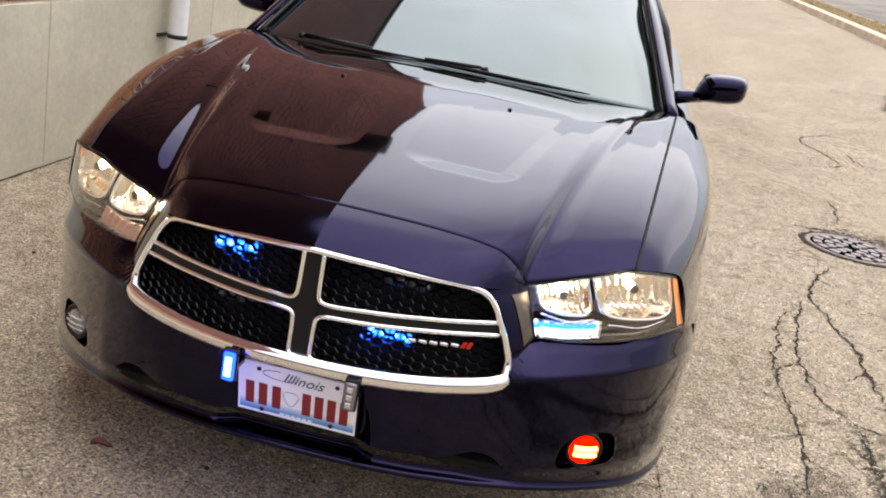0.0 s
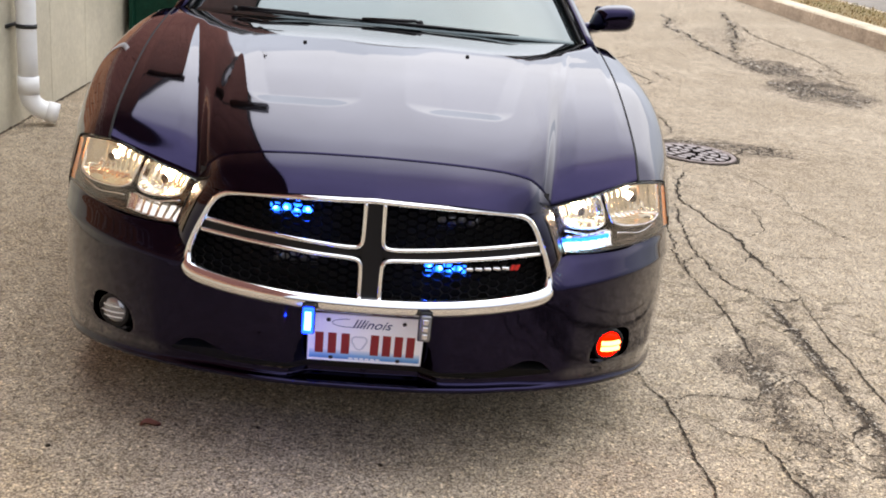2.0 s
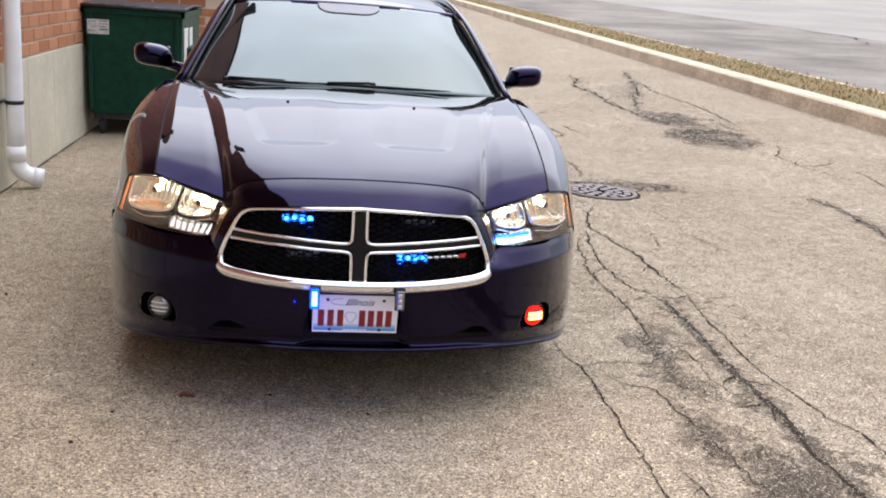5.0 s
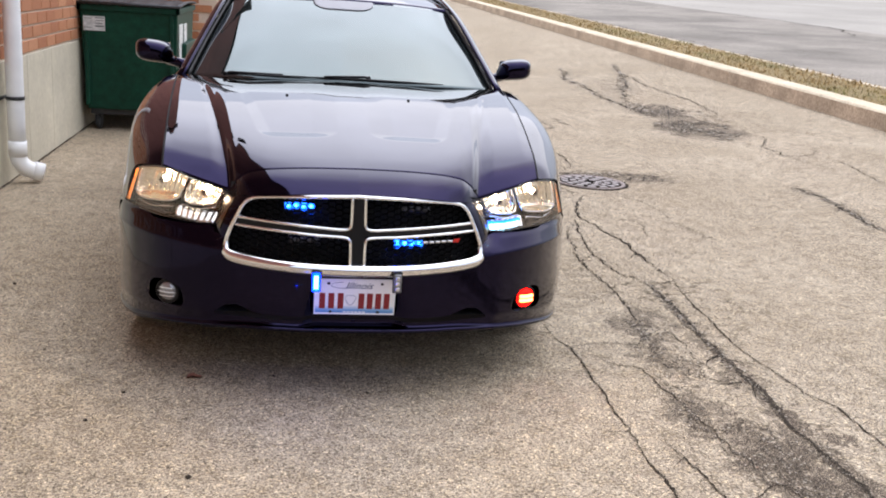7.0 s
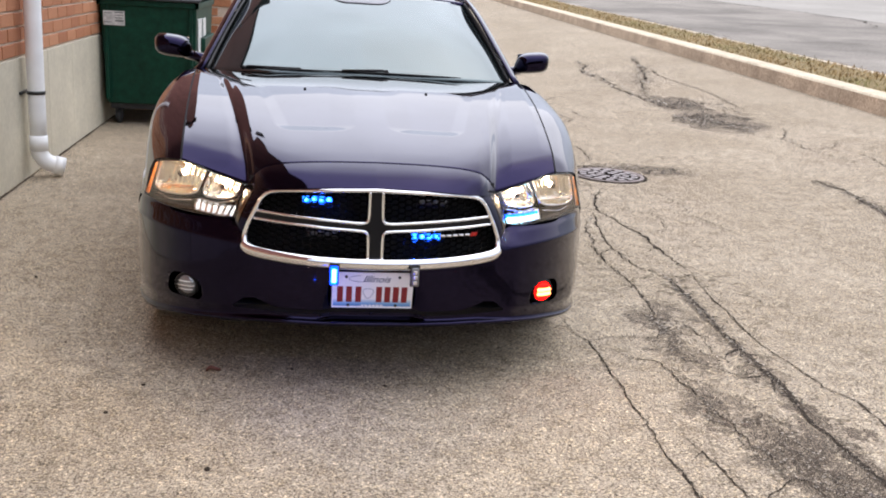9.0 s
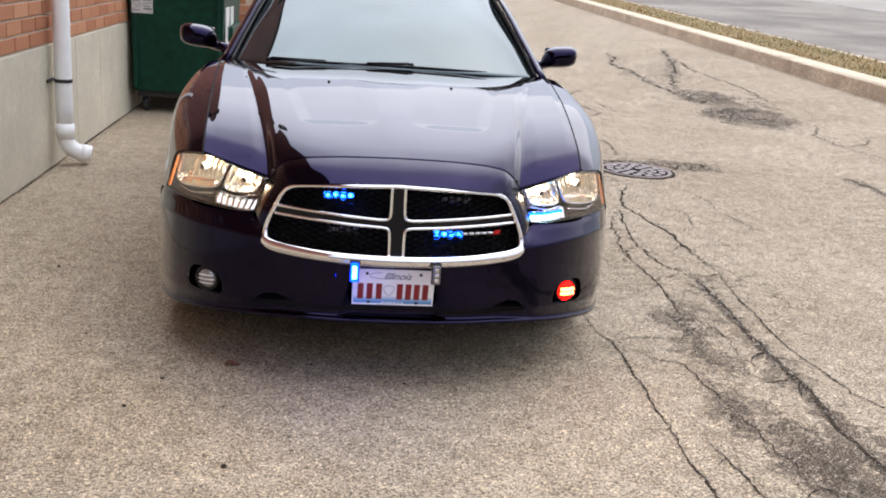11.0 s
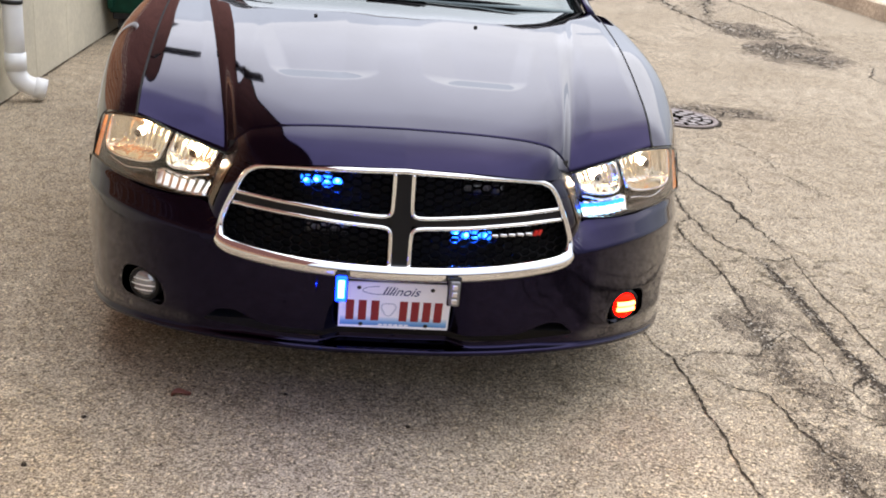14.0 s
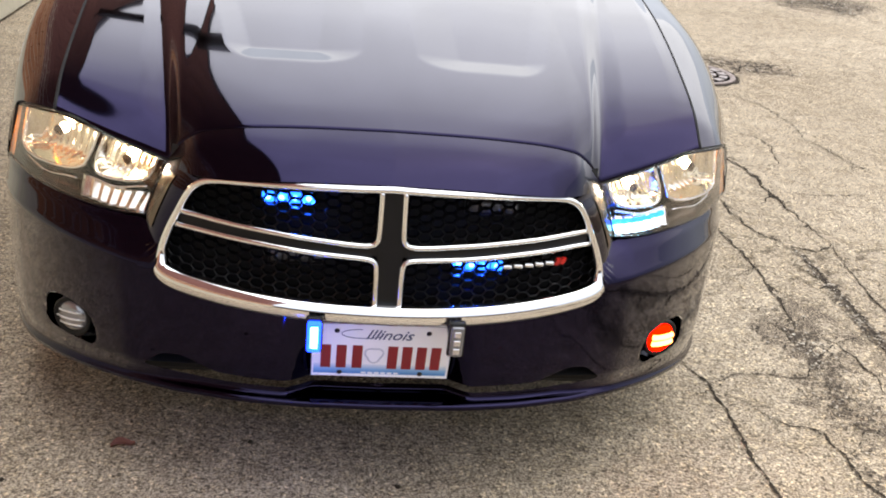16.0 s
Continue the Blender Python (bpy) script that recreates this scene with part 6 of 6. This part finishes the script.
# ---- fog lamps ----
for s in (1, -1):
    m = pose(s * 0.712, 0.197, 0.362, 90, 0, s * 22)
    bm = bmesh.new()
    lathe(bm, [(0.0, 0.012), (0.025, 0.009), (0.038, 0.002), (0.041, -0.006)], m, 32)
    fog = part("fog_lamp", bm, RED_LIGHT if s > 0 else FOG_GLASS, CAR, "lit red fog lamp strobe" if s > 0 else "round clear fog lamp, unlit")
    ringm = bmesh.new()
    lathe(ringm, [(0.041, 0.0), (0.046, 0.005), (0.050, 0.0), (0.050, -0.05), (0.041, -0.05)], m, 32)
    part("lamp_ring", ringm, BLACK, fog)
    for k in (-1, 0, 1) if s < 0 else (-0.55, 0.55):
        rb = bmesh.new()
        w = 0.030 if k else 0.037
        tube(rb, [m @ Vector((x, k * 0.016, 0.0135 - 5.5 * x * x - 0.003 * abs(k))) for x in (-w, -w / 2, 0, w / 2, w)], 0.0022 if s < 0 else 0.0070, 6)
        part("lens_rib", rb, FOG_RIB if s < 0 else RED_CORE, fog)

# ---- headlamps ----
HL_TOP = curve3([(0.481, 0.160, 0.773), (0.60, 0.196, 0.808), (0.729, 0.243, 0.844), (0.80, 0.302, 0.836), (0.847, 0.374, 0.816)])
HL_LOW = curve3([(0.528, 0.139, 0.654), (0.62, 0.182, 0.646), (0.70, 0.230, 0.648), (0.80, 0.313, 0.652), (0.904, 0.443, 0.666)])


def lamp_point(u, v, inset=0.0):
    a, b = HL_TOP(u), HL_LOW(u)
    t = HL_LOW(min(1, u + 0.01)) - HL_LOW(max(0, u - 0.01))
    n = Vector((t.y, -t.x, 0)).normalized()
    return a.lerp(b, v) + n * (0.012 * math.sin(math.pi * v) * math.sin(math.pi * min(1, u * 1.3 + 0.1)) - inset)


def make_headlamp(s):
    side = (lambda bm: bm) if s > 0 else flipped
    lens = part("headlamp", side(thick(grid(50, 20, lamp_point), 0.003)), LENS, CAR, "clear headlamp, lit warm white")
    lens.visible_shadow = False
    bm = bmesh.new()
    grid(40, 40, lambda u, v: lamp_point(u, v, 0.080 - 0.030 * smooth(0.70, 0.80, v) - 0.022 * smooth(0.90, 0.97, v) + 0.004 * math.sin(u * 17)), bm)
    n, deep = 40, 0.095
    for v in (0.0, 1.0):
        grid(n, 2, lambda u, w: lamp_point(u, v, 0.006 + (deep - 0.006) * w), bm)
    for u in (0.0, 1.0):
        grid(16, 2, lambda v, w: lamp_point(u, v, 0.006 + (deep - 0.006) * w), bm)
    part("housing", side(bm), BEZEL, lens, "smoked bronze lamp housing")

    def bowl(u0, u1, v0, v1, deep):
        """A fluted reflector: straight along its top, round at its foot."""
        power = 3.4

        def at(a, t, lift=0.0):
            foot = (1 - min(1.0, abs(a)) ** power) ** (1 / power)
            y = 0.45 + 0.55 * foot if t > 0 else 0.0
            low = v1[0] + (v1[1] - v1[0]) * (a + 1) / 2
            v = v0 + (low - v0) * y * t
            rim = max(abs(a) ** 4, (abs(2 * t - 1)) ** 5)
            hollow = deep * (1 - rim)
            flute = 0.0034 * math.cos(a * math.pi * 9) * (1 - smooth(0.70, 0.85, abs(a))) * (1 - smooth(0.25, 0.42, abs(t - 0.52)))
            return lamp_point(u0 + (u1 - u0) * (a + 1) / 2, v, 0.020 + hollow + flute - lift)

        cup = part("reflector", side(grid(100, 26, lambda p, t: at(2 * p - 1, t))), REFLECTOR, lens, "bright fluted lamp reflector")
        outline = [at(-1, i / 10) for i in range(10)] + [at(-1 + 2 * i / 40, 1.0) for i in range(41)] + [at(1, 1 - i / 10) for i in range(1, 11)]
        part("bowl_rim", side(tube(bmesh.new(), outline, 0.0042, 8)), CHROME, cup)
        bm = bmesh.new()
        c = at(0, 0.36, 0.020)
        bmesh.ops.create_uvsphere(bm, u_segments=16, v_segments=10, radius=0.012, matrix=Matrix.Translation(c))
        part("bulb", side(bm), HALOGEN, cup, "lit halogen bulb")
        bm = bmesh.new()
        c = at(0, 0.40, 0.034)
        lathe(bm, [(0.0, 0.004), (0.009, 0.003), (0.012, 0.0), (0.010, -0.010)], Matrix.Translation(c) @ Euler((radians(90), 0, radians(20))).to_matrix().to_4x4(), 16)
        part("bulb_shield", side(bm), BEZEL, cup)

    bowl(0.385, 0.955, 0.05, (0.66, 0.83), 0.050)
    bowl(0.065, 0.350, 0.08, (0.50, 0.62), 0.036)
    part("inner_bezel", side(grid(6, 24, lambda u, v: lamp_point(0.010 + 0.045 * u * (1 - 0.35 * v), 0.08 + 0.60 * v, 0.008 + 0.05 * u * u))), CHROME, lens)
    part("lower_lip", side(tube(bmesh.new(), [lamp_point(0.06 + 0.30 * i / 24, 0.60 + 0.10 * i / 24 - 0.03 * math.cos(i / 24 * math.tau), 0.022) for i in range(25)], 0.0028, 8)), CHROME, lens)
    part("lower_lip", side(tube(bmesh.new(), [lamp_point(0.44 + 0.46 * i / 24, 0.81 + 0.09 * i / 24 - 0.03 * math.cos(i / 24 * math.tau), 0.024) for i in range(25)], 0.0026, 8)), CHROME, lens)
    # light strip: a faceted bright tray along the foot of the lamp, lit blue on one side only
    def tray(u, v):
        return lamp_point(0.025 + 0.41 * u - 0.05 * u * v, 0.715 + 0.262 * v + 0.02 * u * (1 - v) - 0.05 * u * v, 0.034 - 0.026 * v + 0.0065 * abs((u * 14) % 2 - 1))

    strip = part("led_strip", side(grid(56, 8, tray)), STRIP_TRAY, lens, "lit blue light strip in a bright tray" if s > 0 else "bright faceted tray of the unlit light strip", shade=False)
    part("strip_edge", side(tube(bmesh.new(), [tray(i / 30, 1.0) for i in range(31)], 0.0024, 8)), CHROME, strip)
    if s > 0:
        bm = bmesh.new()
        tube(bm, [tray(0.04 + 0.86 * i / 20, 0.28) + Vector((0, -0.004, 0)) for i in range(21)], lambda t: 0.0065, 8)
        part("led_line", side(bm), CYAN_LIGHT, strip)
        bm = bmesh.new()
        for i in range(8):
            u = 0.06 + 0.10 * i
            tube(bm, [tray(u + 0.066 * k / 4, 0.55) + Vector((0, -0.004, 0)) for k in range(5)], lambda t: 0.0062, 8)
        part("led_cores", side(bm), LED_CORE, strip, "bright blue-white segments")
    bm = bmesh.new()
    grid(8, 12, lambda u, v: lamp_point(0.950 + 0.048 * u, 0.06 + 0.89 * v, 0.006), bm)
    part("turn_signal", side(bm), AMBER, lens, "amber turn signal")


STRIP_TRAY = material("strip_tray", (0.95, 0.88, 0.76), 0.10, 1.0)
make_headlamp(1)
make_headlamp(-1)


def make_lamp_gasket():
    bm = bmesh.new()
    path = [lamp_point(i / 40, 0, 0.004) for i in range(41)] + [lamp_point(1, i / 12, 0.004) for i in range(1, 13)] + [lamp_point(1 - i / 40, 1, 0.004) for i in range(1, 41)] + [lamp_point(0, 1 - i / 12, 0.004) for i in range(1, 12)]
    tube(bm, path, 0.0026, 6, closed=True)
    return bm


both(make_lamp_gasket, "lamp_gasket", BLACK, CAR)
RING_SIDE = spline([0.575, 0.605, 0.65, 0.70, 0.745, 0.768, 0.778], [0.482, 0.481, 0.468, 0.446, 0.423, 0.403, 0.398])


def make_lamp_cheek(low, high, start=0.0, end=1.0, proud=0.0):
    """The painted blade between the grille frame and the lamp."""
    def f(u, v):
        z = 0.778 - 0.175 * v
        x = RING_SIDE(z)
        a = Vector((x + 0.004, ring_y(x, z) + 0.004, z))
        b = lamp_point(0.0, min(1.0, v), 0.002) + Vector((0.001, 0, 0.001))
        p = a.lerp(b, u)
        return p + Vector((0.5, -0.8, 0.2)) * 0.006 * math.sin(math.pi * u)
    bm = grid(16, 24, lambda u, v: f(low + (high - low) * u, start + (end - start) * v) + Vector((0.3, -0.9, 0.1)) * proud)
    bmesh.ops.recalc_face_normals(bm, faces=bm.faces[:])
    return bm


for cheek in both(lambda: make_lamp_cheek(0.0, 1.0), "lamp_cheek", PAINT, CAR):
    bm = make_lamp_cheek(0.52, 0.93, 0.10, 0.93, 0.003)
    part("side_bezel", bm if cheek.name == "lamp_cheek" else flipped(bm), BEZEL, cheek, "bronze strip beside the lamp")

build_brick_faces()
